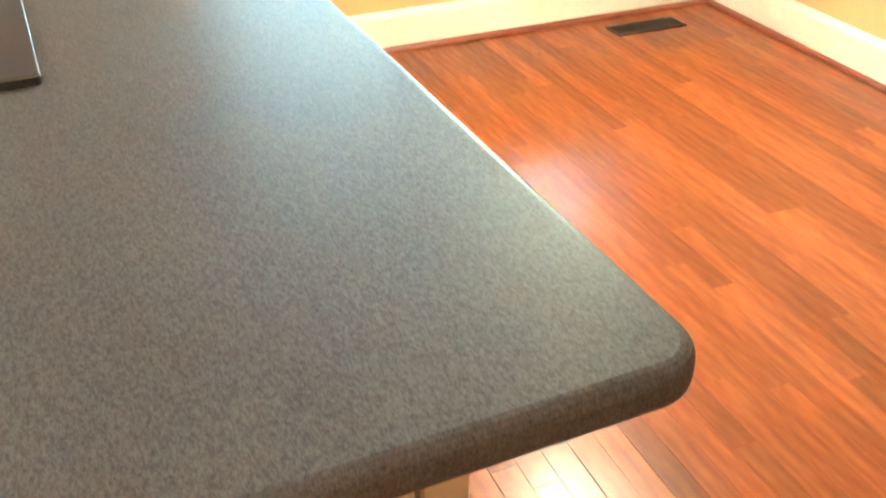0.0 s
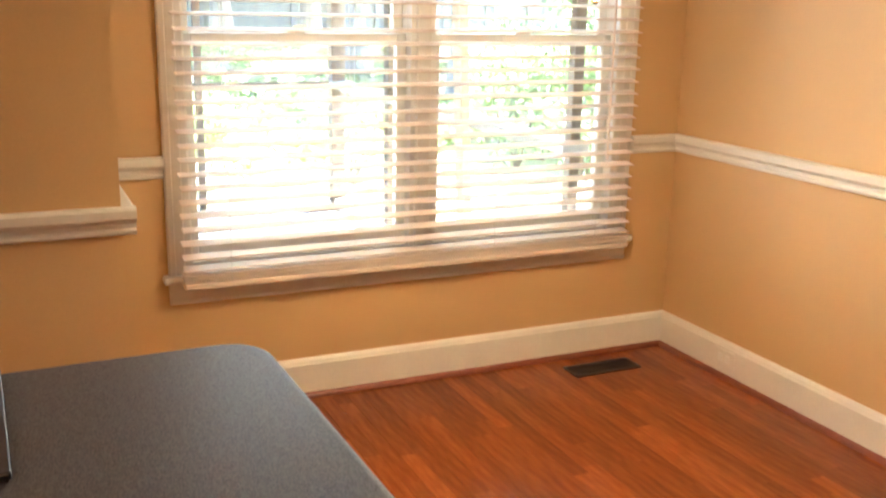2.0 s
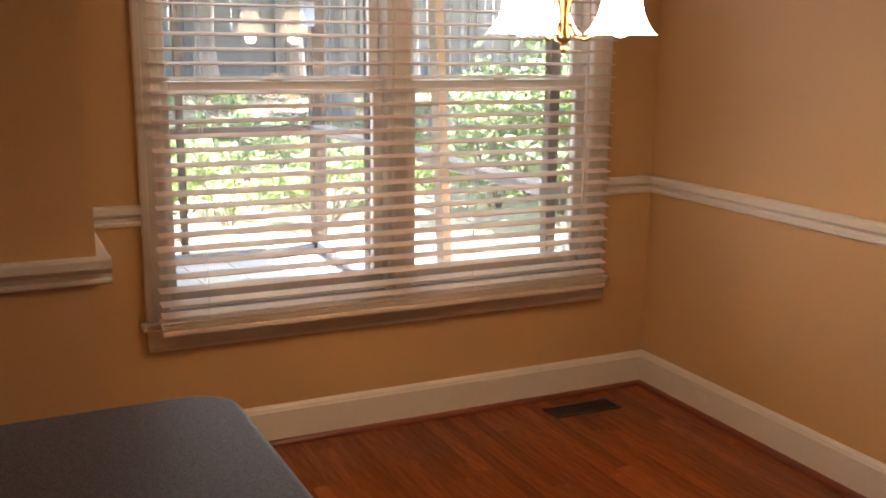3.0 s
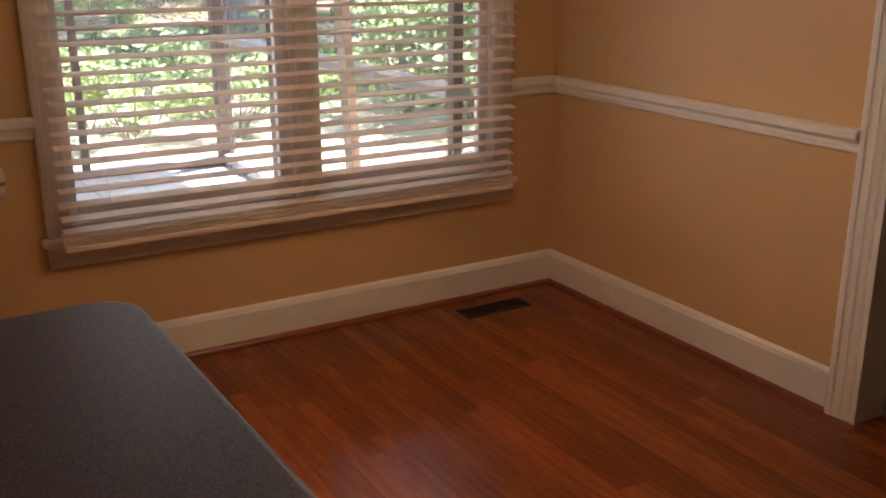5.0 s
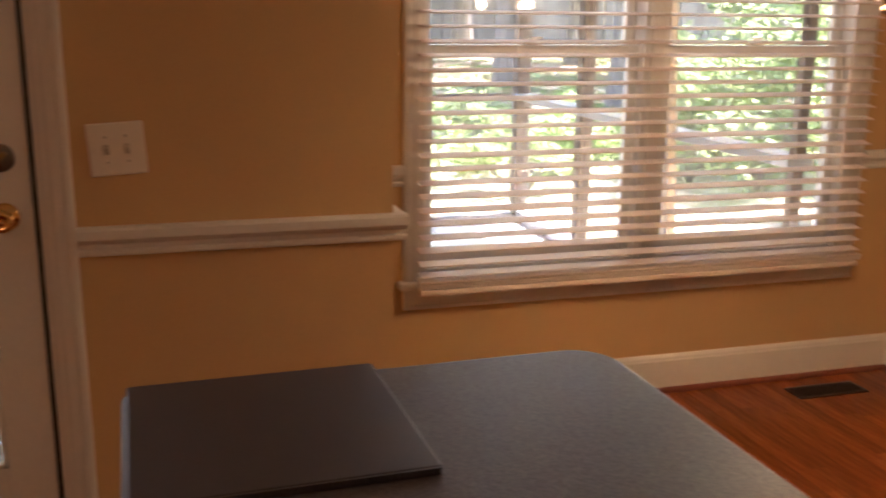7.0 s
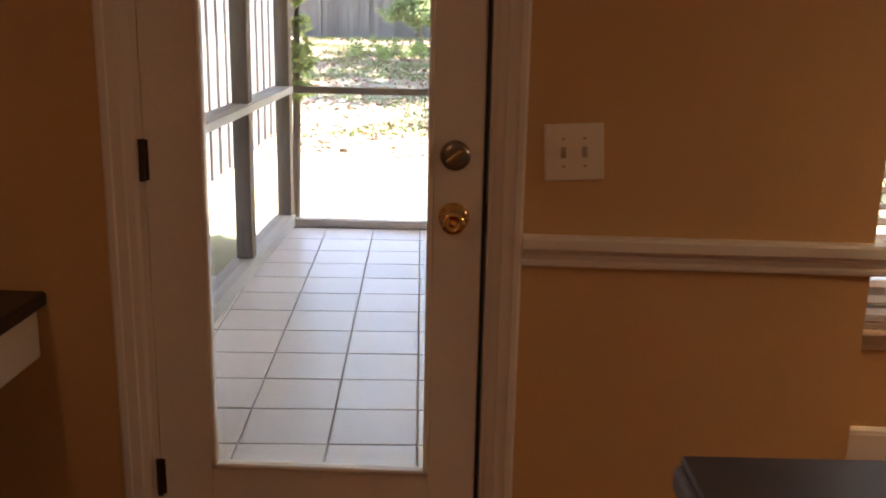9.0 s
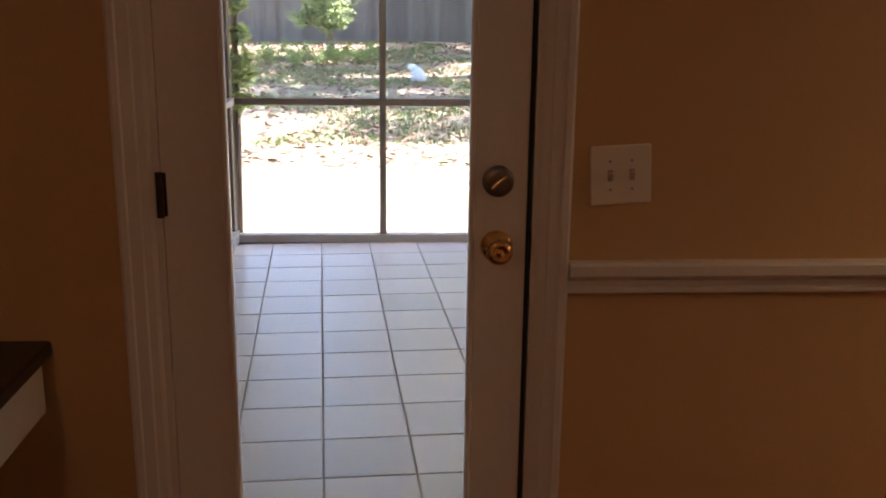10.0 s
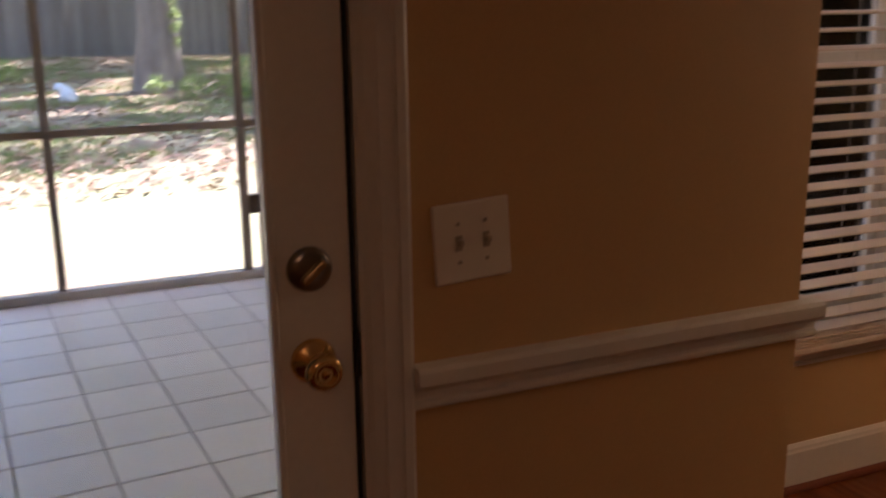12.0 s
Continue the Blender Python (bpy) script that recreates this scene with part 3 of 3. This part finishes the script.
for k in range(3):
    a = radians(RIGHT - 12 + 120 * k)
    d = Vector((math.cos(a), math.sin(a), 0))
    R = 0.142
    bm = NB()
    path = [(0.015, 0.075), (0.030, 0.045), (0.055, 0.033), (0.080, 0.050), (0.092, 0.090), (0.098, 0.150), (0.115, 0.200), (0.135, 0.212), (R, 0.195)]
    for (r0, z0), (r1, z1) in zip(path, path[1:]):
        cyl(bm, d * r0 + Vector((0, 0, CB + z0)), d * r1 + Vector((0, 0, CB + z1)), 0.0045, 0.0045, 8)
    part("arm", bm, M_ABRASS, ch, "curved brass arm", True)
    c = d * R + Vector((0, 0, CB + 0.048))
    bm = lathe(NB(), [(0.012, 0.148), (0.022, 0.140), (0.030, 0.120), (0.032, 0.110)], c, n=20)
    sock = part("socket_cup", bm, M_ABRASS, ch, "", True)
    bm = lathe(NB(), [(0.030, 0.112), (0.040, 0.108), (0.046, 0.095), (0.050, 0.075), (0.055, 0.055), (0.063, 0.035), (0.074, 0.016), (0.087, 0.002), (0.089, 0.0),
                      (0.085, 0.003), (0.072, 0.018), (0.061, 0.037), (0.053, 0.057), (0.048, 0.077), (0.043, 0.095)], c, n=32)
    part("shade", bm, M_SHADE, ch, "lit frosted glass bell shade", True)
    bm = NB()
    bmesh.ops.create_uvsphere(bm, u_segments=14, v_segments=10, radius=0.027, matrix=Matrix.Translation(c + Vector((0, 0, 0.020))))
    cyl(bm, c + Vector((0, 0, 0.04)), c + Vector((0, 0, 0.11)), 0.013, 0.013, 10)
    part("bulb", bm, M_BULB, ch, "", True)
    ld = bpy.data.lights.new("bulb_light", "POINT")
    ld.energy, ld.color, ld.shadow_soft_size = 0.38, (1.0, 0.69, 0.37), 0.03
    lo = new("bulb_light", ld)
    lo.location = CH + c + Vector((0, 0, -0.012))

# ---------------- screened porch ----------------
slab_label = "pale ceramic tile floor of the screened porch"
bm = NB()
box(bm, PL - 0.1, RX - 0.15, DW + 0.15, PE + 0.06, -0.5, PZ - 0.006)
box(bm, RX - 0.15, PR + 0.06, 0.15, PE + 0.06, -0.5, PZ - 0.006)
porch_floor = setting("porch_floor", bm, M_GROUT, slab_label, "floor")
# Unseen roof: eaves widened to block sun, pale underside to bounce light.
bm = NB()
box(bm, PL - 0.95, RX - 0.15, DW + 0.15, PE + 0.55, 2.40, 2.5)
box(bm, RX - 0.15, PR + 1.0, 0.15, PE + 0.55, 2.40, 2.5)
setting("porch_ceiling", bm, M_EXT, "painted boarded porch ceiling, unseen, eaves widened to block sun", "ceiling")
bm = NB()
box(bm, RX - 0.165, RX - 0.15, DW + 0.15, 0.15, -0.5, 2.4)
setting("porch_house_wall", bm, M_EXT, "painted siding on the house wall", "wall")


def post(x, y, w=0.09, z0=PZ, z1=2.4, m=None, d=None):
    return box(NB(), x - w / 2, x + w / 2, y - (d or w) / 2, y + (d or w) / 2, z0, z1, 0.004), (m or M_POST)


porch = thing("porch_screen_frame", "weathered timber frame of the screened porch", "porch frame")
for x, y, w in ((PL, PE, 0.09), (-3.462, PE, 0.042), (-2.45, PE, 0.045), (-2.345, PE, 0.045), (-1.36, PE, 0.05), (PR, PE, 0.10), (PR, 2.27, 0.085), (PR, 0.19, 0.05),
                (PL, 2.25, 0.09), (PL, 1.30, 0.09), (PL, 0.35, 0.09), (PL, -0.56, 0.09)):
    b, m_ = post(x, y, w)
    part("post", b, m_, porch)


def beam(name, p, q, w, z0, z1, m, lab=""):
    p, q = Vector(p), Vector(q)
    if abs(p.x - q.x) < 1e-6:
        b = box(NB(), p.x - w / 2, p.x + w / 2, min(p.y, q.y), max(p.y, q.y), z0, z1, 0.003)
    else:
        b = box(NB(), min(p.x, q.x), max(p.x, q.x), p.y - w / 2, p.y + w / 2, z0, z1, 0.003)
    return part(name, b, m, porch, lab)


segs = [((PL, DW + 0.16, 0), (PL, PE, 0)), ((PL, PE, 0), (PR, PE, 0)), ((PR, 0.16, 0), (PR, PE, 0))]
for i, (p, q) in enumerate(segs):
    wide = i != 1
    beam("sole_plate", p, q, 0.13 if i == 0 else 0.07, PZ, PZ + (0.05 if i == 1 else 0.075), M_RAIL)
    # Side rails take a paler colour than the end rail for sky-lit tops.
    beam("mid_rail", p, q, 0.13 if wide else 0.045, 0.835, 0.877, M_RAIL if wide else M_POST, "flat rail coloured pale for its sky-lit top" if wide else "")
    beam("head_beam", p, q, 0.09, 2.22, 2.39, M_POST)
part("latch", box(NB(), -2.425, -2.368, PE - 0.03, PE + 0.02, 0.34, 0.45, 0.006), M_DARK, porch, "dark screen latch")
feeder = thing("post_box", "small pale blue box fixed to the porch corner post", "box", at=(PR - 0.085, PE - 0.06, 1.56))
part("body", box(NB(), -0.035, 0.040, -0.05, 0.05, 0, 0.15, 0.006), mat("pale_blue_plastic", (0.42, 0.55, 0.80), 0.4, var=0.04), feeder)
part("hood", box(NB(), -0.040, 0.042, -0.06, 0.06, 0.15, 0.165, 0.004), M_RAIL, feeder)
# insect screen stretched between the posts, above and below the rail
for p, q in segs:
    along_y = abs(p[0] - q[0]) < 1e-6
    for z0, z1 in ((PZ + 0.05, 0.835), (0.877, 2.22)):
        if along_y:
            b = box(NB(), p[0] + 0.002, p[0] + 0.004, min(p[1], q[1]), max(p[1], q[1]), z0, z1)
        else:
            b = box(NB(), p[0], q[0], p[1] + 0.002, p[1] + 0.004, z0, z1)
        part("insect_screen", b, M_SCREEN, porch, "fine grey insect screen")
# pale leaning brace on the east side
bm = box(NB(), -0.022, 0.022, -0.045, 0.045, 0, 2.45)
brace_m = Matrix.Translation((PR - 0.075, 1.02, PZ)) @ pose(0, 0, 0, -6, 0, 0)
bmesh.ops.transform(bm, matrix=brace_m, verts=bm.verts)
part("brace", bm, M_PINE, porch, "pale new pine brace")

# ---------------- yard ----------------


def ground_z(x, y):
    rise = min(max(y - 3.5, 0), 21.5) * 0.027
    return -0.15 + rise + 0.03 * math.sin(x * 0.7 + y * 0.4) * min(1, max(y - 4, 0) / 4)


xs = [-400, -120, -50] + [-30 + i * 1.0 for i in range(61)] + [50, 120, 400]
ys = [-400, -100, -30, -8] + [i * 0.75 for i in range(0, 40)] + [40, 60, 120, 400]
bm = NB()
grid = [[bm.verts.new((x, y, ground_z(x, y))) for x in xs] for y in ys]
for r0, r1 in zip(grid, grid[1:]):
    for i in range(len(xs) - 1):
        bm.faces.new((r0[i], r0[i + 1], r1[i + 1], r1[i]))
setting("ground", bm, M_GROUND, "sunny back yard of thin grass and pine straw", "ground")

rng = random.Random(5)


def tufts(name, n, region, hgt, m, label, flat=False, keep=lambda x, y: True):
    verts, faces = [], []
    made = 0
    while made < n:
        x, y = rng.uniform(*region[0]), rng.uniform(*region[1])
        made += 1
        if not keep(x, y):
            continue
        z = ground_z(x, y)
        for k in range(1 if flat else 4):
            a = rng.uniform(0, 6.28)
            if flat:
                s = rng.uniform(0.025, 0.06)
                u, v = Vector((math.cos(a) * s, math.sin(a) * s, rng.uniform(-0.01, 0.02))), Vector((-math.sin(a) * s * 0.6, math.cos(a) * s * 0.6, rng.uniform(-0.01, 0.02)))
                c = Vector((x, y, z + 0.025))
                b = len(verts)
                verts += [c - u, c - v, c + u, c + v]
                faces.append((b, b + 1, b + 2, b + 3))
            else:
                h = hgt * rng.uniform(0.5, 1.3)
                w = rng.uniform(0.006, 0.013)
                p = Vector((x + rng.uniform(-.06, .06), y + rng.uniform(-.06, .06), z - 0.01))
                d = Vector((math.cos(a), math.sin(a), 0))
                t_ = p + d * h * rng.uniform(0.1, 0.6) + Vector((0, 0, h))
                sv = Vector((-d.y, d.x, 0)) * w
                b = len(verts)
                verts += [p - sv, p + sv, t_]
                faces.append((b, b + 1, b + 2))
    me = bpy.data.meshes.new(name)
    me.from_pydata(verts, [], faces)
    me.materials.append(m)
    return tagged(new(name, me), label, "ground cover", "", "stuff")


patch = lambda x, y: noise.noise(Vector((x * 0.45, y * 0.6, 0))) > -0.02
tufts("grass", 40000, ((-8, 9), (7.6, 24.5)), 0.065, M_GRASS, "patchy green grass and weeds in the yard", keep=patch)
tufts("leaf_litter", 34000, ((-8, 9), (6.4, 24.5)), 0.05, M_LITTER, "dry fallen leaves and pine straw", flat=True)

# board fences
FY = 24.8
fence = thing("board_fence", "weathered grey board fence at the end of the yard", "fence")
board_mesh = mesh_of("board", box(NB(), -0.078, 0.078, -0.011, 0.011, 0, 2.75, 0.004), M_FENCE)
for i in range(230):
    x = -16 + i * 0.1455
    o = new("board", board_mesh)
    o.parent = fence
    o.location = (x, FY + (0.024 if i % 2 else 0.0), ground_z(x, FY) - 0.03 + 0.02 * math.sin(i * 1.3))
    o.rotation_euler = (0, 0.006 * math.sin(i * 2.7), 0)
for z in (0.45, 1.9):
    part("fence_rail", box(NB(), -16, 17.4, FY + 0.036, FY + 0.08, ground_z(0, FY) + z, ground_z(0, FY) + z + 0.09), M_FENCE, fence)
for i in range(13):
    x = -15.5 + i * 2.6
    part("fence_post", box(NB(), x - 0.05, x + 0.05, FY - 0.11, FY - 0.014, ground_z(x, FY) - 0.2, ground_z(x, FY) + 2.3), M_FENCE, fence)
side = thing("side_fence", "weathered grey board fence along the side of the yard", "fence")
for i in range(62):
    y = -1 + i * 0.15
    o = new("board", board_mesh)
    o.parent = side
    o.location = (-5.45 - (0.024 if i % 2 else 0.0), y, ground_z(-5.45, y) - 0.03)
    o.rotation_euler = (0, 0, radians(90))
for z in (0.45, 1.9):
    part("fence_rail", box(NB(), -5.53, -5.486, -1, 8.2, -0.10 + z, -0.01 + z), M_FENCE, side)


def leaves(blobs, n, size, seed):
    """A crown of single leaves scattered unevenly through lumps: blobs of (centre, radius)."""
    r = random.Random(seed)
    verts, faces = [], []
    wts = [b[1] ** 2 for b in blobs]
    for _ in range(n):
        c, rad = r.choices(blobs, wts)[0]
        while True:
            v = Vector((r.uniform(-1, 1), r.uniform(-1, 1), r.uniform(-1, 1)))
            if 0.1 < v.length < 1:
                break
        p = Vector(c) + v * rad * (0.55 + 0.45 * r.random())
        if noise.noise(p * 1.3) < -0.18:
            continue
        ax = Vector((r.uniform(-1, 1), r.uniform(-1, 1), r.uniform(-0.7, 0.4))).normalized()
        bx = ax.cross(Vector((r.uniform(-1, 1), r.uniform(-1, 1), r.uniform(-1, 1)))).normalized()
        s = size * r.uniform(0.6, 1.3)
        b = len(verts)
        verts += [p - ax * s, p - bx * s * 0.42, p + ax * s, p + bx * s * 0.42]
        faces.append((b, b + 1, b + 2, b + 3))
    me = bpy.data.meshes.new("crown")
    me.from_pydata(verts, [], faces)
    return me


def tree(name, label, x, y, height, r0, blobs, n, size, seed, leaf, lean=(0, 0), ivy=False):
    z = ground_z(x, y) - 0.1
    t_ = thing(name, label, "tree", at=(x, y, z))
    r = random.Random(seed)
    bm = NB()
    pts = [Vector((lean[0] * k / 8 + r.uniform(-0.03, 0.03) * height / 6, lean[1] * k / 8 + r.uniform(-0.03, 0.03) * height / 6, height * k / 8)) for k in range(9)]
    for k in range(8):
        cyl(bm, pts[k], pts[k + 1] + (pts[k + 1] - pts[k]) * 0.05, r0 * (1 - 0.09 * k) * (1.35 if k == 0 else 1), r0 * (1 - 0.09 * (k + 1)), 14)
    for c, rad in blobs:
        c = Vector(c)
        k = min(7, max(2, int(8 * (c.z - rad * 0.6) / height)))
        mid = (pts[k] + c) / 2 + Vector((0, 0, -0.1))
        cyl(bm, pts[k], mid, r0 * 0.30, r0 * 0.18, 8)
        cyl(bm, mid, c, r0 * 0.18, r0 * 0.06, 8)
    part("trunk", bm, M_BARK, t_)
    me = leaves(blobs, n, size, seed)
    me.materials.append(leaf)
    cr = new("crown", me)
    cr.parent = t_
    if ivy:
        iv = leaves([((r0 * 0.75, -r0 * 0.55, 0.2 + 0.25 * k), 0.17) for k in range(16)], 1500, 0.05, seed + 1)
        iv.materials.append(M_LEAF2)
        new("ivy", iv).parent = t_
    return t_


def lumps(n, seed, cx, cy, z0, z1, spread, r0, r1):
    r = random.Random(seed)
    return [((cx + r.uniform(-spread, spread), cy + r.uniform(-spread, spread), r.uniform(z0, z1)), r.uniform(r0, r1)) for _ in range(n)]


tree("large_tree", "large tree with rough bark before the fence", -1.22, 15.6, 9.5, 0.36, lumps(18, 3, 0, 0, 5.0, 9.0, 3.4, 0.9, 1.8), 14000, 0.13, 11, M_LEAF, ivy=True)
tree("small_tree", "small dark green tree beside the fence", -4.56, 19.3, 3.0, 0.10, lumps(10, 7, 0, 0, 0.95, 3.2, 0.65, 0.4, 0.7), 6000, 0.07, 12, M_LEAF)
# Added trees, mostly out of view, placed so their crowns shade yard and fence.
for k, (x, y, hh) in enumerate(((1.0, 27.2, 10.0), (-2.5, 28.2, 10.0), (5.0, 27.4, 10.0), (6.8, 18.5, 9.5), (2.8, 30.0, 11.0), (2.4, 20.6, 9.0), (5.2, 22.6, 9.5), (3.2, 13.4, 9.0))):
    tree("added_yard_tree", "tall leafy tree added to shade the back yard", x, y, hh, 0.26, lumps(14, 60 + k, 0, 0, hh * 0.45, hh, 2.6, 0.9, 1.6), 12000, 0.13, 70 + k, M_LEAF)
# trees east of the porch
tree("side_tree", "leafy tree standing close beside the porch", 8.6, 4.4, 7.5, 0.2, lumps(12, 9, 0, 0, 3.4, 7.5, 2.2, 0.8, 1.4), 8000, 0.10, 13, M_LEAF)
tree("side_tree", "leafy tree standing beside the porch rail", 3.9, 10.4, 6.5, 0.16, lumps(10, 15, 0, 0, 2.8, 6.5, 1.8, 0.7, 1.3), 7000, 0.10, 14, M_LEAF)
tree("side_tree", "leafy tree farther along the side yard", 7.4, 8.0, 8.5, 0.22, lumps(14, 19, 0, 0, 2.6, 8.5, 2.4, 0.9, 1.6), 12000, 0.12, 16, M_LEAF)
tree("added_yard_tree", "tall tree by the back fence", -7.5, 17.5, 9.5, 0.3, lumps(12, 23, 0, 0, 4.2, 9.5, 2.6, 0.9, 1.7), 8000, 0.13, 17, M_LEAF)
# Added so that its crown shades the east end of the yard.
tree("added_yard_tree", "tall tree added to shade the end of the yard", 9.0, 14.0, 10.0, 0.3, lumps(14, 29, 0, 0, 3.5, 10, 3.0, 1.0, 1.8), 10000, 0.13, 18, M_LEAF)


def bush(name, label, x, y, blobs, n, size, seed, leaf):
    t_ = thing(name, label, "bush", at=(x, y, ground_z(x, y)))
    r = random.Random(seed)
    bm = NB()
    for c, rad in blobs:
        cyl(bm, (r.uniform(-0.03, 0.03), r.uniform(-0.03, 0.03), -0.05), c, 0.011, 0.004, 6)
    part("stems", bm, M_BARK, t_)
    me = leaves(blobs, n, size, seed)
    me.materials.append(leaf)
    cr = new("foliage", me)
    cr.parent = t_
    return t_


srng = random.Random(31)
for i in range(14):
    x, y = 1.3 + 3.6 * srng.random() ** 1.1, 0.3 + 0.6 * i + srng.uniform(-0.3, 0.3)
    s = srng.uniform(0.55, 1.15)
    bush("shrub", "leafy green shrub beside the porch", x, y, lumps(9, 40 + i, 0, 0, 0.2, 1.1 * s + 0.3, 0.6 * s, 0.2 * s + 0.05, 0.45 * s), 1500, 0.05, 50 + i, M_LEAF if i % 3 else M_LEAF2)
bush("vine", "bright green vine climbing the porch corner post", PL + 0.03, PE + 0.20, [((0.04, 0, 1.0 + 0.2 * k), 0.11 + 0.03 * math.sin(k * 2)) for k in range(10)], 900, 0.045, 77, M_LEAF2)

for i, (x, y, q) in enumerate(((-0.5, 14.6, 0.35), (0.2, 15.0, 0.4), (-0.2, 13.4, 0.28), (1.2, 14.3, 0.4), (-5.0, 18.6, 0.3), (-3.9, 18.4, 0.25), (-5.6, 17.0, 0.25), (0.3, 5.2, 0.3), (1.0, 6.1, 0.35), (-0.3, 6.6, 0.3), (0.6, 7.4, 0.35), (-0.9, 5.6, 0.22), (-1.0, 14.2, 0.3), (0.8, 17.0, 0.4), (-4.3, 17.4, 0.3))):
    bush("weed_clump", "low bright green weeds growing in the yard", x, y, lumps(6, 90 + i, 0, 0, 0.08, 0.3, 0.5, 0.15, q), 500, 0.05, 95 + i, M_LEAF2)
for i, (x, y) in enumerate(((-0.7, 4.9), (0.1, 4.6), (0.9, 5.3), (-0.2, 6.0), (1.5, 6.4), (0.4, 7.0), (-0.6, 7.6), (1.0, 8.2), (2.0, 7.6), (0.2, 9.0))):
    bush("shrub", "low leafy shrub growing beyond the porch", x, y, lumps(7, 120 + i, 0, 0, 0.12, 0.62, 0.42, 0.14, 0.34), 1100, 0.05, 140 + i, M_LEAF if i % 2 else M_LEAF2)
for i, (x, y) in enumerate(((2.6, 3.4), (3.3, 4.6), (2.4, 5.2), (3.8, 5.9))):
    bush("shrub", "tall leafy green shrub beside the porch", x, y, lumps(10, 160 + i, 0, 0, 0.3, 1.75, 0.55, 0.22, 0.45), 2200, 0.055, 170 + i, M_LEAF2 if i % 2 else M_LEAF)
# white ornament on the lawn
OX, OY = -2.82, 14.34
oz = ground_z(OX, OY)
orn = thing("garden_ornament", "white garden ornament standing on the lawn", "ornament", at=(OX, OY, oz))
bm = NB()
bmesh.ops.create_icosphere(bm, subdivisions=3, radius=1, matrix=Matrix.Translation((0.03, 0, 0.14)) @ pose(0, 0, 0, 0, -35, 0) @ Matrix.Diagonal((0.10, 0.09, 0.17, 1)))
bmesh.ops.create_icosphere(bm, subdivisions=3, radius=1, matrix=Matrix.Translation((-0.09, 0, 0.26)) @ Matrix.Diagonal((0.085, 0.07, 0.065, 1)))
cyl(bm, (-0.08, 0, 0), (-0.06, 0, 0.2), 0.03, 0.035, 10)
part("figure", bm, M_WHITE, orn, "", True)

# ---------------- floor strips ----------------
prng = random.Random(21)
plank_meshes = {}
rest = NB()
W_ = 0.0572
count = 0
x = -4.85
while x < 0.128:
    y = -4.8 - prng.uniform(0, 0.6)
    x1 = min(x + W_, 0.128)
    while y < 0:
        ln = prng.choice((0.45, 0.65, 0.8, 0.95, 1.2, 1.45))
        y0, y1 = max(y, -4.8), min(y + ln, 0 if x > RX - 0.03 else DW)
        y += ln
        if y1 - y0 < 0.03:
            continue
        near = x > -2.32 and y1 > -2.9 and count < 300
        if near:
            key = (round(y1 - y0, 3), round(x1 - x, 4))
            if key not in plank_meshes:
                plank_meshes[key] = mesh_of("plank", box(NB(), 0.0002, x1 - x - 0.0002, 0.0002, y1 - y0 - 0.0002, -0.012, 0, 0.0005), M_OAK)
            o = new("plank", plank_meshes[key])
            o.parent = floor
            o.location = (x, y0, prng.uniform(-0.0003, 0.0001))
            count += 1
        else:
            box(rest, x + 0.0001, x1 - 0.0001, y0 + 0.0001, y1 - 0.0001, -0.012, -0.0002)
    x += W_
tagged(part("plank_field", rest, M_OAK, floor), kind="stuff")

# ---------------- porch tiles ----------------
TX, TY = 0.304, 0.290
tile_mesh = mesh_of("tile", box(NB(), 0.004, TX - 0.004, 0.004, TY - 0.004, -0.006, 0, 0.0015), M_TILE)
SKEW = radians(3.4)          # the tiles are laid a little askew to the house
for i in range(-6, 14):
    for j in range(-8, 14):
        u, v = i * TX, j * TY
        x, y = -3.72 + u * math.cos(SKEW) - v * math.sin(SKEW), 0.995 + u * math.sin(SKEW) + v * math.cos(SKEW)
        if x < PL - 0.25 or x + TX > PR + 0.25 or y < DW + 0.10 or y + TY * 0.6 > PE:
            continue
        if x + TX > RX - 0.16 and y < 0.14:
            continue
        o = new("tile", tile_mesh)
        o.parent = porch_floor
        o.location = (x, y, PZ + 0.001 * (0.5 - ((i * 7 + j * 13) % 10) / 10))
        o.rotation_euler = (0, 0, SKEW)
